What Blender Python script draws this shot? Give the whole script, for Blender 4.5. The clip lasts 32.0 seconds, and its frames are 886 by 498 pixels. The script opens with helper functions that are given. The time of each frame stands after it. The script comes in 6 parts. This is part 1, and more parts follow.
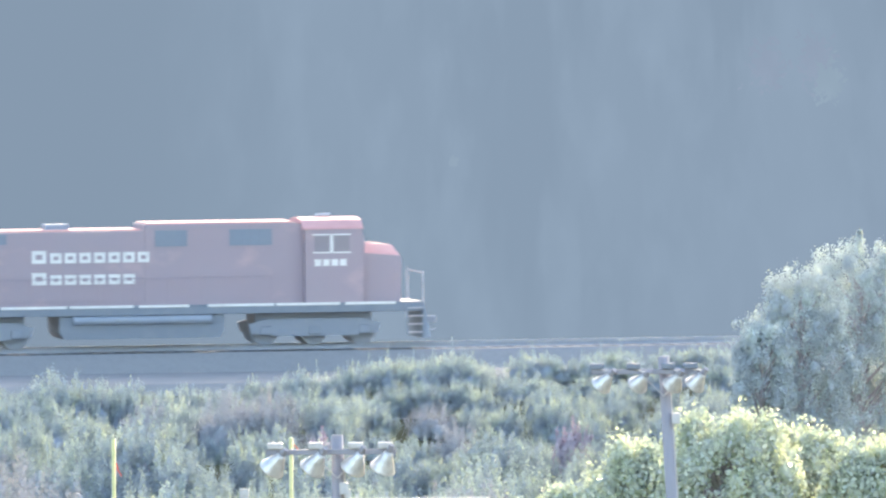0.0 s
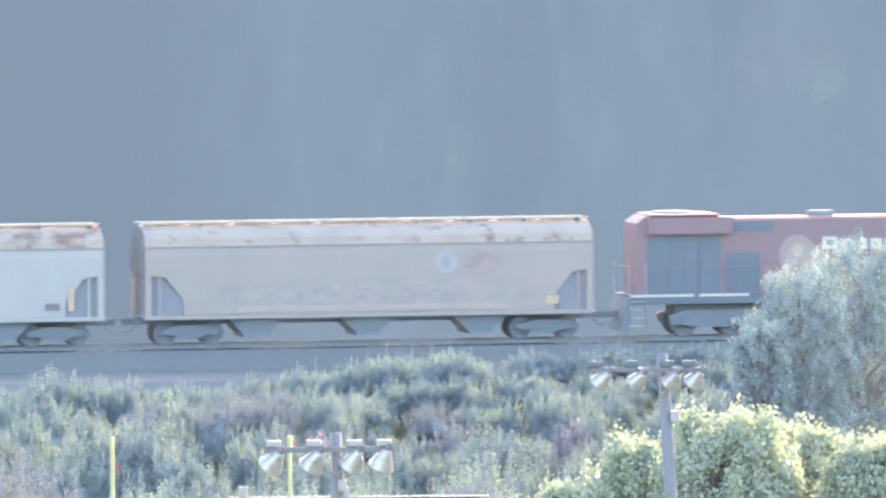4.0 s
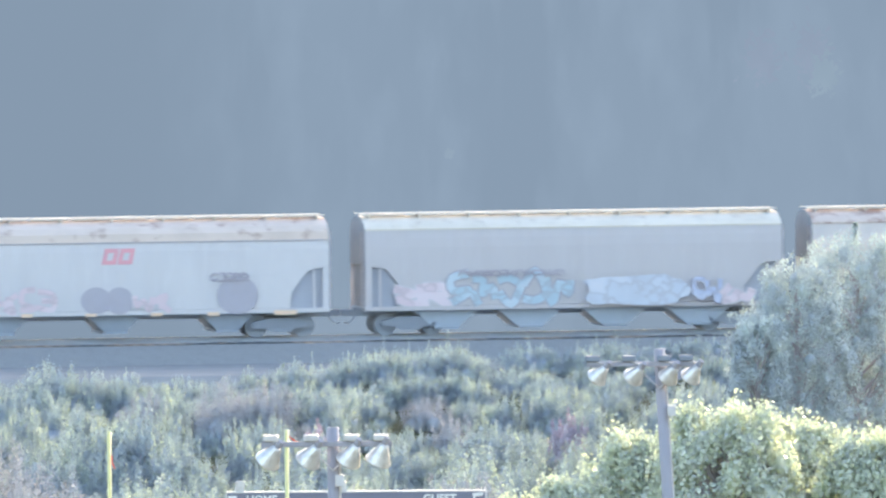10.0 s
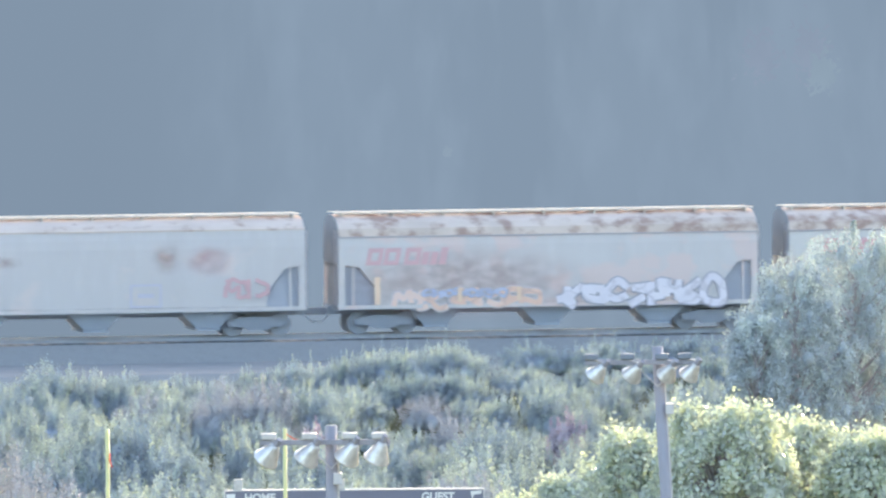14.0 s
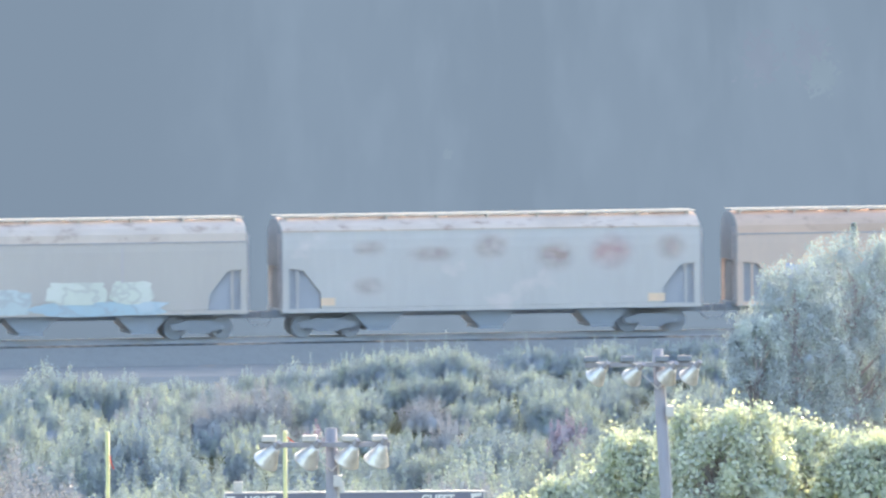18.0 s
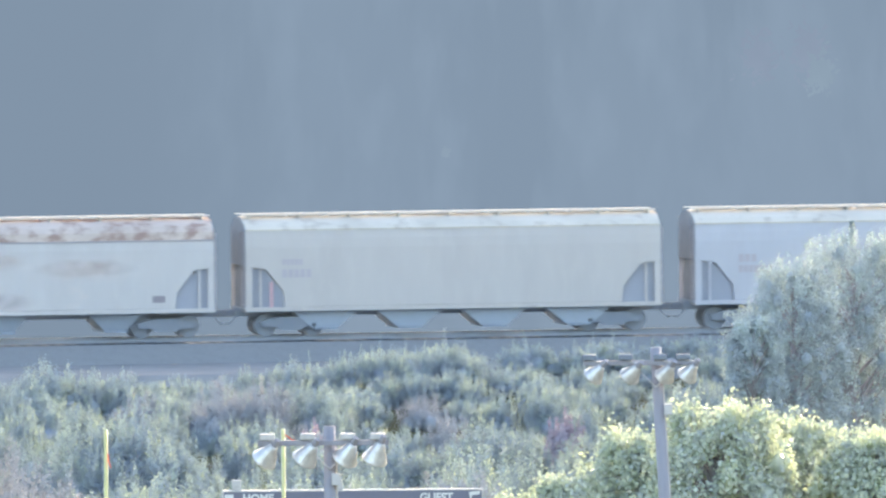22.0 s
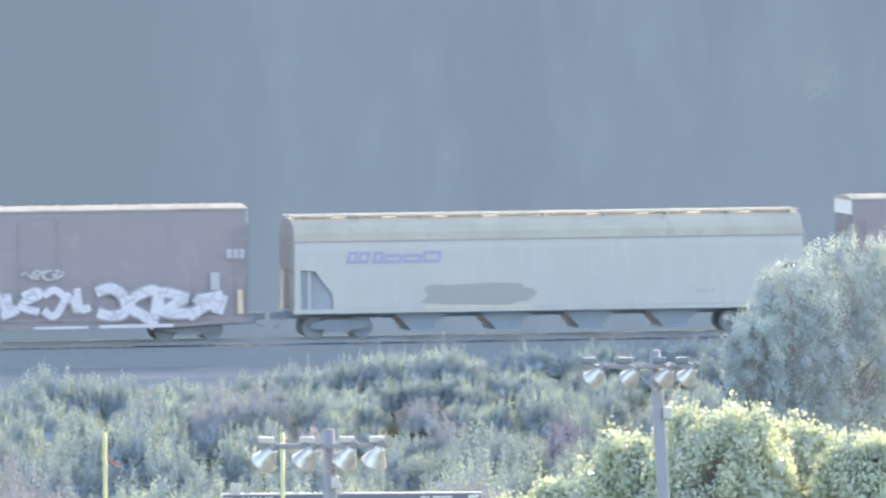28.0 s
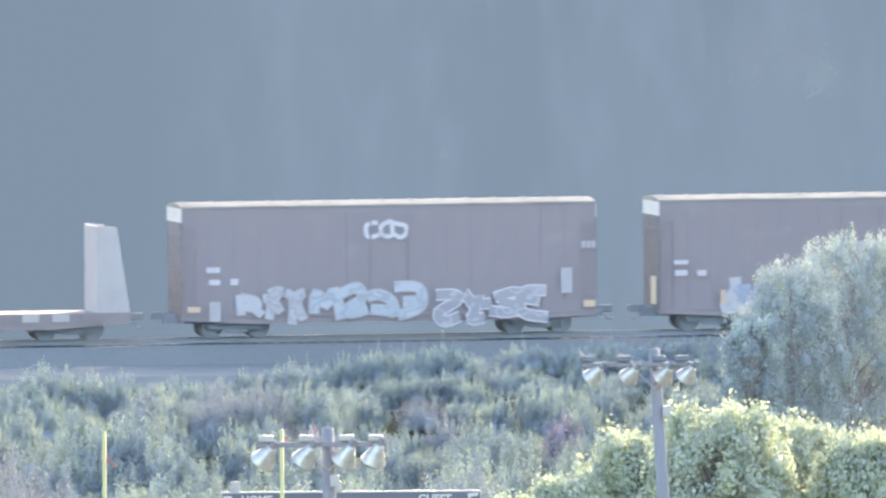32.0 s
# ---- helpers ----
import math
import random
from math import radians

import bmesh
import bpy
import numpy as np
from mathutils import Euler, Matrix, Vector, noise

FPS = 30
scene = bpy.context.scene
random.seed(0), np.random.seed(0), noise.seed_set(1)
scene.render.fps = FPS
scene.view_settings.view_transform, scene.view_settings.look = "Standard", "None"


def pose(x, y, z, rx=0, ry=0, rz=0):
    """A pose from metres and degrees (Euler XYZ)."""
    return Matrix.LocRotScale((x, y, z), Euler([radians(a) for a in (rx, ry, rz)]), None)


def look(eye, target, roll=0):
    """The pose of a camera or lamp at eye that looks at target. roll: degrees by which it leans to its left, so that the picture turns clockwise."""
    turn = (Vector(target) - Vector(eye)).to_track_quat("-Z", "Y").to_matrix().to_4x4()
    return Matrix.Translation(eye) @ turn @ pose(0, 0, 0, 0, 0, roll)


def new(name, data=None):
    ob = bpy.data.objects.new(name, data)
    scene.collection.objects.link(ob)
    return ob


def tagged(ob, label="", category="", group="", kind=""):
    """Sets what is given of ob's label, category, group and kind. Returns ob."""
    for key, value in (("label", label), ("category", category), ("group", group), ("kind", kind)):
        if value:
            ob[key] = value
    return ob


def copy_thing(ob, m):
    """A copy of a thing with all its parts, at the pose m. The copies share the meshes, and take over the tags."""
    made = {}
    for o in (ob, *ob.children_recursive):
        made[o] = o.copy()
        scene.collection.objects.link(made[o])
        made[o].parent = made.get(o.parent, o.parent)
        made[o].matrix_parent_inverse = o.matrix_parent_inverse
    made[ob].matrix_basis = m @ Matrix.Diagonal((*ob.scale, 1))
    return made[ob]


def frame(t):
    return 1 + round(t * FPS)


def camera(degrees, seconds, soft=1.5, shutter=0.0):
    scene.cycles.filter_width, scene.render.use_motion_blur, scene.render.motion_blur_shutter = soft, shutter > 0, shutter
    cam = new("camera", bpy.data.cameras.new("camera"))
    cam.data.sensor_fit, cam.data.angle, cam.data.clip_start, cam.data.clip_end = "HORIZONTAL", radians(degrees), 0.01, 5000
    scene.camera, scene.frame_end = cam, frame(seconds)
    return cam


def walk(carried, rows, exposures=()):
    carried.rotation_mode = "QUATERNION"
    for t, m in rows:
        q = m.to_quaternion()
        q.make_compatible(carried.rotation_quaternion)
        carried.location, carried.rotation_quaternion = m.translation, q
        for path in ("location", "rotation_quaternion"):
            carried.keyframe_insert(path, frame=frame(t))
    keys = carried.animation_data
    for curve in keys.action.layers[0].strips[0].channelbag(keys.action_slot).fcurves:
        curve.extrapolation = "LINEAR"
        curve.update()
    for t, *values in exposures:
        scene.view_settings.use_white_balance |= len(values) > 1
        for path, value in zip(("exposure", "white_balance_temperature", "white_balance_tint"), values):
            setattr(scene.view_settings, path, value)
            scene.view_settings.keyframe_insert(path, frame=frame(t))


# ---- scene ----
EXPO, KELVIN = 2.03, 6640
F_LEN = 33333.0          # focal length over picture units
EYE_Z = 38.6
DIP = 2.2345             # degrees that the view dips below the horizon

# seconds, sideways drift, vertical drift of the tripod head
DRIFT = [(0, -12.8, 0.8), (1, -13.4, -1.1), (2, -14.3, -1.5), (3, -16.0, -1.3), (3.5, -15.3, -1.5), (5.5, -16.9, -12.8), (6, -18.9, -13.2), (7, -19.6, -13.5), (8, -20.8, -15.1), (9, -20.6, -13.9), (10, -20.6, -13.0), (11, -20.9, -13.3), (12, -21.6, -14.7), (13, -22.6, -13.7), (14, -23.7, -16.3), (14.5, -24.9, -15.7), (16.5, -24.4, -15.3), (17, -24.6, -15.2), (18, -23.6, -12.1), (19, -25.1, -14.6), (20, -25.7, -13.8), (21, -26.1, -14.9), (22, -26.7, -15.3), (23, -27.5, -15.1), (24, -26.5, -15.9), (25, -28.9, -14.3), (25.5, -27.9, -14.2), (27.5, -29.2, -10.4), (28, -28.1, -9.6), (29, -27.6, -9.0), (30, -28.2, -8.9), (31, -30.2, -10.3), (32, -29.4, -12.6)]

cam = camera(2.695, 32.0, soft=2.3, shutter=0.25)
walk(cam, [(t, pose(0, 0, EYE_Z, 90 - DIP + math.degrees(b / F_LEN), 0.45, math.degrees(a / F_LEN))) for t, a, b in DRIFT],
     exposures=[(0.0, EXPO + 0.10, KELVIN, 12), (11.2, EXPO + 0.10, KELVIN, 12), (11.5, EXPO, KELVIN, 12), (32.0, EXPO - 0.02, KELVIN, 12)])

# ------------------------------------------------------------------ light
SUN_AZ, SUN_EL = 19.0, 19.0      # degrees from the view's axis to the right, and above the horizon


def daylight():
    world = bpy.data.worlds.new("sky")
    scene.world = world
    world.use_nodes = True
    nt = world.node_tree
    sky = nt.nodes.new("ShaderNodeTexSky")
    sky.sky_type, sky.sun_disc = "NISHITA", False
    sky.sun_elevation, sky.sun_rotation = radians(SUN_EL), radians(SUN_AZ)
    sky.air_density, sky.dust_density, sky.ozone_density = 1.1, 2.2, 0.8
    back = nt.nodes["Background"]
    back.inputs["Strength"].default_value = 0.150
    nt.links.new(sky.outputs[0], back.inputs["Color"])
    lamp = bpy.data.lights.new("sun", "SUN")
    lamp.energy, lamp.angle, lamp.color = 2.1, radians(0.8), (1.0, 0.84, 0.64)
    ob = new("sun", lamp)
    a, e = radians(SUN_AZ), radians(SUN_EL)
    to_sun = Vector((math.sin(a) * math.cos(e), math.cos(a) * math.cos(e), math.sin(e)))
    ob.matrix_world = look(to_sun * 300 + Vector((0, 600, 0)), (0, 600, 0))


daylight()


# ------------------------------------------------------------------ materials
MATS = {}


def ramp_mix(nt, fac, c0, c1):
    mix = nt.nodes.new("ShaderNodeMix")
    mix.data_type = "RGBA"
    nt.links.new(fac, mix.inputs[0])
    for sock, c in ((mix.inputs[6], c0), (mix.inputs[7], c1)):
        if isinstance(c, tuple):
            sock.default_value = (*c, 1)
        else:
            nt.links.new(c, sock)
    return mix.outputs[2]


def noise_fac(nt, scale, lo, hi, stretch=(1, 1, 1), detail=4.0, seed=0.0):
    """A noise between 0 and 1, cut off below lo and full above hi."""
    tc = nt.nodes.new("ShaderNodeTexCoord")
    mp = nt.nodes.new("ShaderNodeMapping")
    mp.inputs["Scale"].default_value = stretch
    mp.inputs["Location"].default_value = (seed, seed * 1.7, seed * 0.6)
    nz = nt.nodes.new("ShaderNodeTexNoise")
    nz.inputs["Scale"].default_value, nz.inputs["Detail"].default_value = scale, detail
    rg = nt.nodes.new("ShaderNodeMapRange")
    rg.inputs[1].default_value, rg.inputs[2].default_value = lo, hi
    nt.links.new(tc.outputs["Object"], mp.inputs[0])
    nt.links.new(mp.outputs[0], nz.inputs["Vector"])
    nt.links.new(nz.outputs["Fac"], rg.inputs[0])
    return rg.outputs[0]


def surface(name, base, dark=None, light=None, rough=0.6, metal=0.0, haze_mix=0.36, scale=1.2, stretch=(1, 1, 1),
            lo=0.42, hi=0.72, rust=None, rust_lo=0.55, rust_hi=0.68, rust_scale=0.7, bump=0.0, sheer=0.0, seed=0.0, haze_tint=(1.0, 0.94, 0.98)):
    """Paint, wood, metal or leaf: a base colour with grain and wear, under a pale rough gloss mixed in as haze."""
    if name in MATS:
        return MATS[name]
    m = bpy.data.materials.new(name)
    m.use_nodes = True
    nt = m.node_tree
    p = nt.nodes["Principled BSDF"]
    col = ramp_mix(nt, noise_fac(nt, scale, lo, hi, stretch, seed=seed), base, dark or tuple(c * 0.8 for c in base))
    if light:
        col = ramp_mix(nt, noise_fac(nt, scale * 4, 0.5, 0.8, stretch, seed=seed + 3), col, light)
    if rust:
        col = ramp_mix(nt, noise_fac(nt, rust_scale, rust_lo, rust_hi, (1, 1, 1.3), 6.0, seed + 7), col, rust)
    nt.links.new(col, p.inputs["Base Color"])
    p.inputs["Roughness"].default_value, p.inputs["Metallic"].default_value = rough, metal
    out = nt.nodes["Material Output"]
    shader = p.outputs[0]
    if not haze_mix:
        flat = nt.nodes.new("ShaderNodeBsdfDiffuse")
        nt.links.new(col, flat.inputs[0])
        shader = flat.outputs[0]
    if bump and haze_mix:
        bp = nt.nodes.new("ShaderNodeBump")
        bp.inputs["Strength"].default_value = bump
        nt.links.new(noise_fac(nt, scale * 6, 0.2, 0.8, stretch, seed=seed + 5), bp.inputs["Height"])
        nt.links.new(bp.outputs[0], p.inputs["Normal"])
    if sheer:
        tr = nt.nodes.new("ShaderNodeBsdfTranslucent")
        nt.links.new(col, tr.inputs[0])
        mx = nt.nodes.new("ShaderNodeMixShader")
        mx.inputs[0].default_value = sheer
        nt.links.new(shader, mx.inputs[1])
        nt.links.new(tr.outputs[0], mx.inputs[2])
        shader = mx.outputs[0]
    if haze_mix:
        gl = nt.nodes.new("ShaderNodeBsdfGlossy")
        gl.inputs["Roughness"].default_value = 0.85
        gl.inputs["Color"].default_value = (*haze_tint, 1)
        mx = nt.nodes.new("ShaderNodeMixShader")
        mx.inputs[0].default_value = haze_mix
        nt.links.new(shader, mx.inputs[1])
        nt.links.new(gl.outputs[0], mx.inputs[2])
        shader = mx.outputs[0]
    nt.links.new(shader, out.inputs["Surface"])
    MATS[name] = m
    return m


def spray(name, c, pale, dark):
    """Sprayed paint: patches of two tones with darker lines where they meet."""
    if name in MATS:
        return MATS[name]
    m = surface(name, c, tuple(v * 0.85 for v in c), rough=0.6, haze_mix=0.40, scale=1.4)
    nt = m.node_tree
    p = nt.nodes["Principled BSDF"]
    base = p.inputs["Base Color"].links[0].from_socket
    col = ramp_mix(nt, noise_fac(nt, 1.1, 0.47, 0.60, (1.0, 0.2, 1.3), 2.0, 2.0), base, pale)
    line = noise_fac(nt, 1.1, 0.42, 0.46, (1.0, 0.2, 1.3), 2.0, 2.0)
    edge = nt.nodes.new("ShaderNodeMath")
    edge.operation = "MULTIPLY"
    inv = nt.nodes.new("ShaderNodeMath")
    inv.operation = "SUBTRACT"
    inv.inputs[0].default_value = 1.0
    nt.links.new(noise_fac(nt, 1.1, 0.47, 0.51, (1.0, 0.2, 1.3), 2.0, 2.0), inv.inputs[1])
    nt.links.new(line, edge.inputs[0])
    nt.links.new(inv.outputs[0], edge.inputs[1])
    col = ramp_mix(nt, edge.outputs[0], col, dark)
    nt.links.new(col, p.inputs["Base Color"])
    return m


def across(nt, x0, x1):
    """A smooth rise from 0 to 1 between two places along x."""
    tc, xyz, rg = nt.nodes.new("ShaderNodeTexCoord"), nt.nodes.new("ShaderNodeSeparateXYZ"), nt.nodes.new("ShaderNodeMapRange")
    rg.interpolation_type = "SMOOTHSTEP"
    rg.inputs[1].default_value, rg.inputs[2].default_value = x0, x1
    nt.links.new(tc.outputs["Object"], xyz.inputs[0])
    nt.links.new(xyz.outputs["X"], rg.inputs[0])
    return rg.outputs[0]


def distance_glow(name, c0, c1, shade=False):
    """The far wooded slope: a glowing backdrop with haze put into its emission colour."""
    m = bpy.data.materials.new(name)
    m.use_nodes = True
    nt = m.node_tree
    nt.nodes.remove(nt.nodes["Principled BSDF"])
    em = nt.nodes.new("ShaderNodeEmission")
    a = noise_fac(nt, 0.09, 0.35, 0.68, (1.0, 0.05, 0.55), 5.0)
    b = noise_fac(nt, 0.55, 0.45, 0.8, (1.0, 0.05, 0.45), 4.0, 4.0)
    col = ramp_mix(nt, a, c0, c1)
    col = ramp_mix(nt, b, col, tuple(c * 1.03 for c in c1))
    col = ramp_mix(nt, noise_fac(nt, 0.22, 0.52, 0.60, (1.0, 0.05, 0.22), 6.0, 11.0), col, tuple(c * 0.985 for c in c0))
    # tree shade painted into the glow: the left end is darker
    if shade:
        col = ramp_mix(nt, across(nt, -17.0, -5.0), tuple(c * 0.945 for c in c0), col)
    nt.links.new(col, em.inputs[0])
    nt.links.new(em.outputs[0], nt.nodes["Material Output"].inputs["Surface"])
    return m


# ------------------------------------------------------------------ building blocks
def part(name, bm, material, parent=None, label="", smooth=False, at=None):
    """Links a bmesh, or a ready mesh, as one mesh object under a thing or a part."""
    if isinstance(bm, bpy.types.Mesh):
        me = bm
    else:
        me = bpy.data.meshes.new(name)
        bmesh.ops.recalc_face_normals(bm, faces=bm.faces)
        bm.to_mesh(me)
        bm.free()
        me.materials.append(material)
        if smooth:
            me.polygons.foreach_set("use_smooth", [True] * len(me.polygons))
    ob = new(name, me)
    if parent:
        ob.parent = parent
    if at is not None:
        ob.matrix_basis = at
    if label:
        ob["label"] = label
    return ob


def box(bm, x0, x1, y0, y1, z0, z1, bevel=0.0):
    vs = [bm.verts.new((x, y, z)) for x in (x0, x1) for y in (y0, y1) for z in (z0, z1)]
    fs = [bm.faces.new([vs[i] for i in q]) for q in
          ((0, 1, 3, 2), (4, 6, 7, 5), (0, 4, 5, 1), (2, 3, 7, 6), (0, 2, 6, 4), (1, 5, 7, 3))]
    if bevel:
        es = {e for f in fs for e in f.edges}
        bmesh.ops.bevel(bm, geom=list(es), offset=bevel, segments=1, affect="EDGES")
    return bm


def boxes(*rows, bevel=0.0):
    bm = bmesh.new()
    for r in rows:
        box(bm, *r, bevel=bevel)
    return bm


def tube(bm, p0, p1, r0, r1=None, n=10):
    """A tapered round bar from p0 to p1."""
    p0, p1 = Vector(p0), Vector(p1)
    r1 = r0 if r1 is None else r1
    q = (p1 - p0).to_track_quat("Z", "Y")
    rings = []
    for p, r in ((p0, r0), (p1, r1)):
        rings.append([bm.verts.new(p + q @ Vector((r * math.cos(2 * math.pi * i / n), r * math.sin(2 * math.pi * i / n), 0))) for i in range(n)])
    for i in range(n):
        j = (i + 1) % n
        bm.faces.new((rings[0][i], rings[0][j], rings[1][j], rings[1][i]))
    bm.faces.new(rings[0][::-1])
    bm.faces.new(rings[1])
    return bm


def tubes(*rows, n=8):
    bm = bmesh.new()
    for r in rows:
        tube(bm, *r, n=n)
    return bm


def prism(bm, poly, a0, a1, axis="y"):
    """A polygon in the (x, z) plane drawn out along y, or in the (y, z) plane drawn out along x."""
    put = (lambda p, a: (p[0], a, p[1])) if axis == "y" else (lambda p, a: (a, p[0], p[1]))
    lo = [bm.verts.new(put(p, a0)) for p in poly]
    hi = [bm.verts.new(put(p, a1)) for p in poly]
    n = len(poly)
    for i in range(n):
        j = (i + 1) % n
        bm.faces.new((lo[i], lo[j], hi[j], hi[i]))
    bm.faces.new(lo[::-1])
    bm.faces.new(hi)
    return bm


def slab(poly, a0, a1, axis="y"):
    return prism(bmesh.new(), poly, a0, a1, axis)


def thing(name, label, category, m=None, group="", kind=""):
    ob = new(name)
    ob.empty_display_size = 0.5
    if m is not None:
        ob.matrix_basis = m
    return tagged(ob, label, category, group, kind)


def quads_mesh(name, centres, right, up, material, smooth=False):
    """One mesh of many small leaf blades: a folded diamond at each centre."""
    c, r, u = (np.asarray(a, dtype=np.float32) for a in (centres, right, up))
    fold = np.cross(r, u)
    fold /= np.maximum(np.linalg.norm(fold, axis=1, keepdims=True), 1e-6)
    fold *= np.linalg.norm(r, axis=1, keepdims=True) * 0.35
    n = len(c)
    v = np.stack([c - u, c + r + fold, c + u, c - r + fold], axis=1).reshape(-1, 3)
    k = np.arange(n, dtype=np.int32)[:, None] * 4
    f = np.concatenate([k + np.array([[0, 1, 2]]), k + np.array([[0, 2, 3]])], axis=1).reshape(-1)
    me = bpy.data.meshes.new(name)
    me.vertices.add(len(v))
    me.vertices.foreach_set("co", v.reshape(-1))
    me.loops.add(len(f))
    me.loops.foreach_set("vertex_index", f)
    me.polygons.add(n * 2)
    me.polygons.foreach_set("loop_start", np.arange(n * 2, dtype=np.int32) * 3)
    me.update(calc_edges=True)
    me.validate()
    me.materials.append(material)
    return me


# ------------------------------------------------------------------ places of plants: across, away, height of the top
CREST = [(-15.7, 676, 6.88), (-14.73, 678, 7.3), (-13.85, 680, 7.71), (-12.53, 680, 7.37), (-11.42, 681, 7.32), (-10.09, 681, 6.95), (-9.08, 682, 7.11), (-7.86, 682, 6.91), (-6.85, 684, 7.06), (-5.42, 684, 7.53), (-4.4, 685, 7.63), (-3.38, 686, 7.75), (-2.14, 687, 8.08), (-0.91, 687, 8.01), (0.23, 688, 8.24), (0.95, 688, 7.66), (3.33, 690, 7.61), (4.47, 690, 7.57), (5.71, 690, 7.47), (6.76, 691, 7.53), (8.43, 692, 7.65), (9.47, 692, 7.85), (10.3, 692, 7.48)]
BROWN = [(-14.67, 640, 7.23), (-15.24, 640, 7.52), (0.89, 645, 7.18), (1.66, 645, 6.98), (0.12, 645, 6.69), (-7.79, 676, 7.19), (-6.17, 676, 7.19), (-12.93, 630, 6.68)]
# across, away, tree height, crown width, crown's foot, seed (and spire)
NEAR_TREES = [(2.05, 471, 14.0, 2.0, 8.0, 6), (3.35, 470, 14.55, 3.0, 8.0, 1), (5.16, 473, 15.55, 4.0, 8.2, 2), (7.13, 470, 16.4, 4.6, 8.5, 3), (9.11, 473, 15.83, 4.0, 8.2, 4), (10.94, 470, 15.64, 4.0, 8.0, 5)]
FAR_TREES = [(14.49, 652, 12.32, 5.2, 3, 7, 1.6), (12.36, 648, 11.71, 4.6, 3, 8, 0), (16.82, 655, 11.93, 5.5, 3, 9, 0), (10.95, 645, 10.17, 2.6, 2, 10, 0)]
# haze colours for the glow of the far slope
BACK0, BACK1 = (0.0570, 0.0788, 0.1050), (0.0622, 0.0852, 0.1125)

# ------------------------------------------------------------------ the place: line of the railway and the ground
YAW = 11.0
CA, SA = math.cos(radians(YAW)), math.sin(radians(YAW))
RAIL_Z = 7.79
HALF = 1.55                # from the track's middle to a car's side


def on_line(s, n=0.0, z=0.0):
    """World place s metres along the railway, n metres from its middle towards the field, z above the rails."""
    m = n - HALF
    return Vector((s * CA + m * SA, 700 + s * SA - m * CA, RAIL_Z + z))


def line_pose(s, n=0.0, z=0.0):
    p = on_line(s, n, z)
    return pose(p.x, p.y, p.z, 0, 0, YAW)


def ground_height(n):
    steps = ((-1500, 60), (-430, 50), (-165, -9.0), (-40, -7.0), (-9, 6.9), (7, 6.9), (12.5, 6.8), (16, 6.0), (50, 1.2), (90, 0.0),
             (450, 0.0), (640, 30.0), (672, 36.9), (720, 36.9), (1500, 36.9))
    for (a, za), (b, zb) in zip(steps, steps[1:]):
        if n <= b:
            return za + (zb - za) * max(0.0, (n - a)) / (b - a)
    return steps[-1][1]


def ground_at(x, y):
    n = -(-SA * x + CA * (y - 700)) + HALF
    return ground_height(n)


grass = surface("grass", (0.12, 0.125, 0.085), (0.15, 0.14, 0.10), light=(0.16, 0.16, 0.11), rough=0.95, haze_mix=0.0, scale=0.35, bump=0.4)
gravel = surface("ballast_stone", (0.30, 0.305, 0.315), (0.28, 0.285, 0.295), light=(0.32, 0.325, 0.335), rough=0.95, haze_mix=0.0, scale=3.0, bump=0.15)
dirt_road = surface("gravel_road", (0.21, 0.225, 0.25), (0.18, 0.195, 0.22), rough=0.95, haze_mix=0.0, scale=0.8)
road_stone = surface("road_stone", (0.31, 0.315, 0.32), (0.28, 0.285, 0.29), rough=0.95, haze_mix=0.0, scale=0.8, bump=0.4)
rail_steel = surface("rail_steel", (0.26, 0.27, 0.29), (0.22, 0.22, 0.23), rough=0.6, metal=0.0, haze_mix=0.20, scale=2.0, haze_tint=(0.82, 0.90, 1.0))
tie_wood = surface("tie_wood", (0.22, 0.225, 0.235), (0.19, 0.19, 0.20), rough=0.9, haze_mix=0.0, scale=2.0)


def ground():
    ss = sorted({*range(-2400, 2401, 100), *range(-120, 121, 6)})
    ns = sorted({*range(-1500, 1501, 60), *range(-130, 130, 5), 7, 11, -7, 672, 450, 640})
    verts, faces = [], []
    for i, s in enumerate(ss):
        for n in ns:
            p = on_line(s, n)
            w = 0.0 if abs(n) < 12 else min(1.0, (abs(n) - 12) / 30)
            bump = noise.noise(Vector((s * 0.05, n * 0.05, 0))) * 0.7 * w
            verts.append((p.x, p.y, ground_height(n) + bump))
    k = len(ns)
    for i in range(len(ss) - 1):
        for j in range(k - 1):
            faces.append((i * k + j, i * k + j + 1, (i + 1) * k + j + 1, (i + 1) * k + j))
    me = bpy.data.meshes.new("ground")
    me.from_pydata(verts, [], faces)
    me.materials.append(grass)
    ob = new("ground", me)
    tagged(ob, "rough grassy bank and flat land below the railway", "ground", kind="structure")


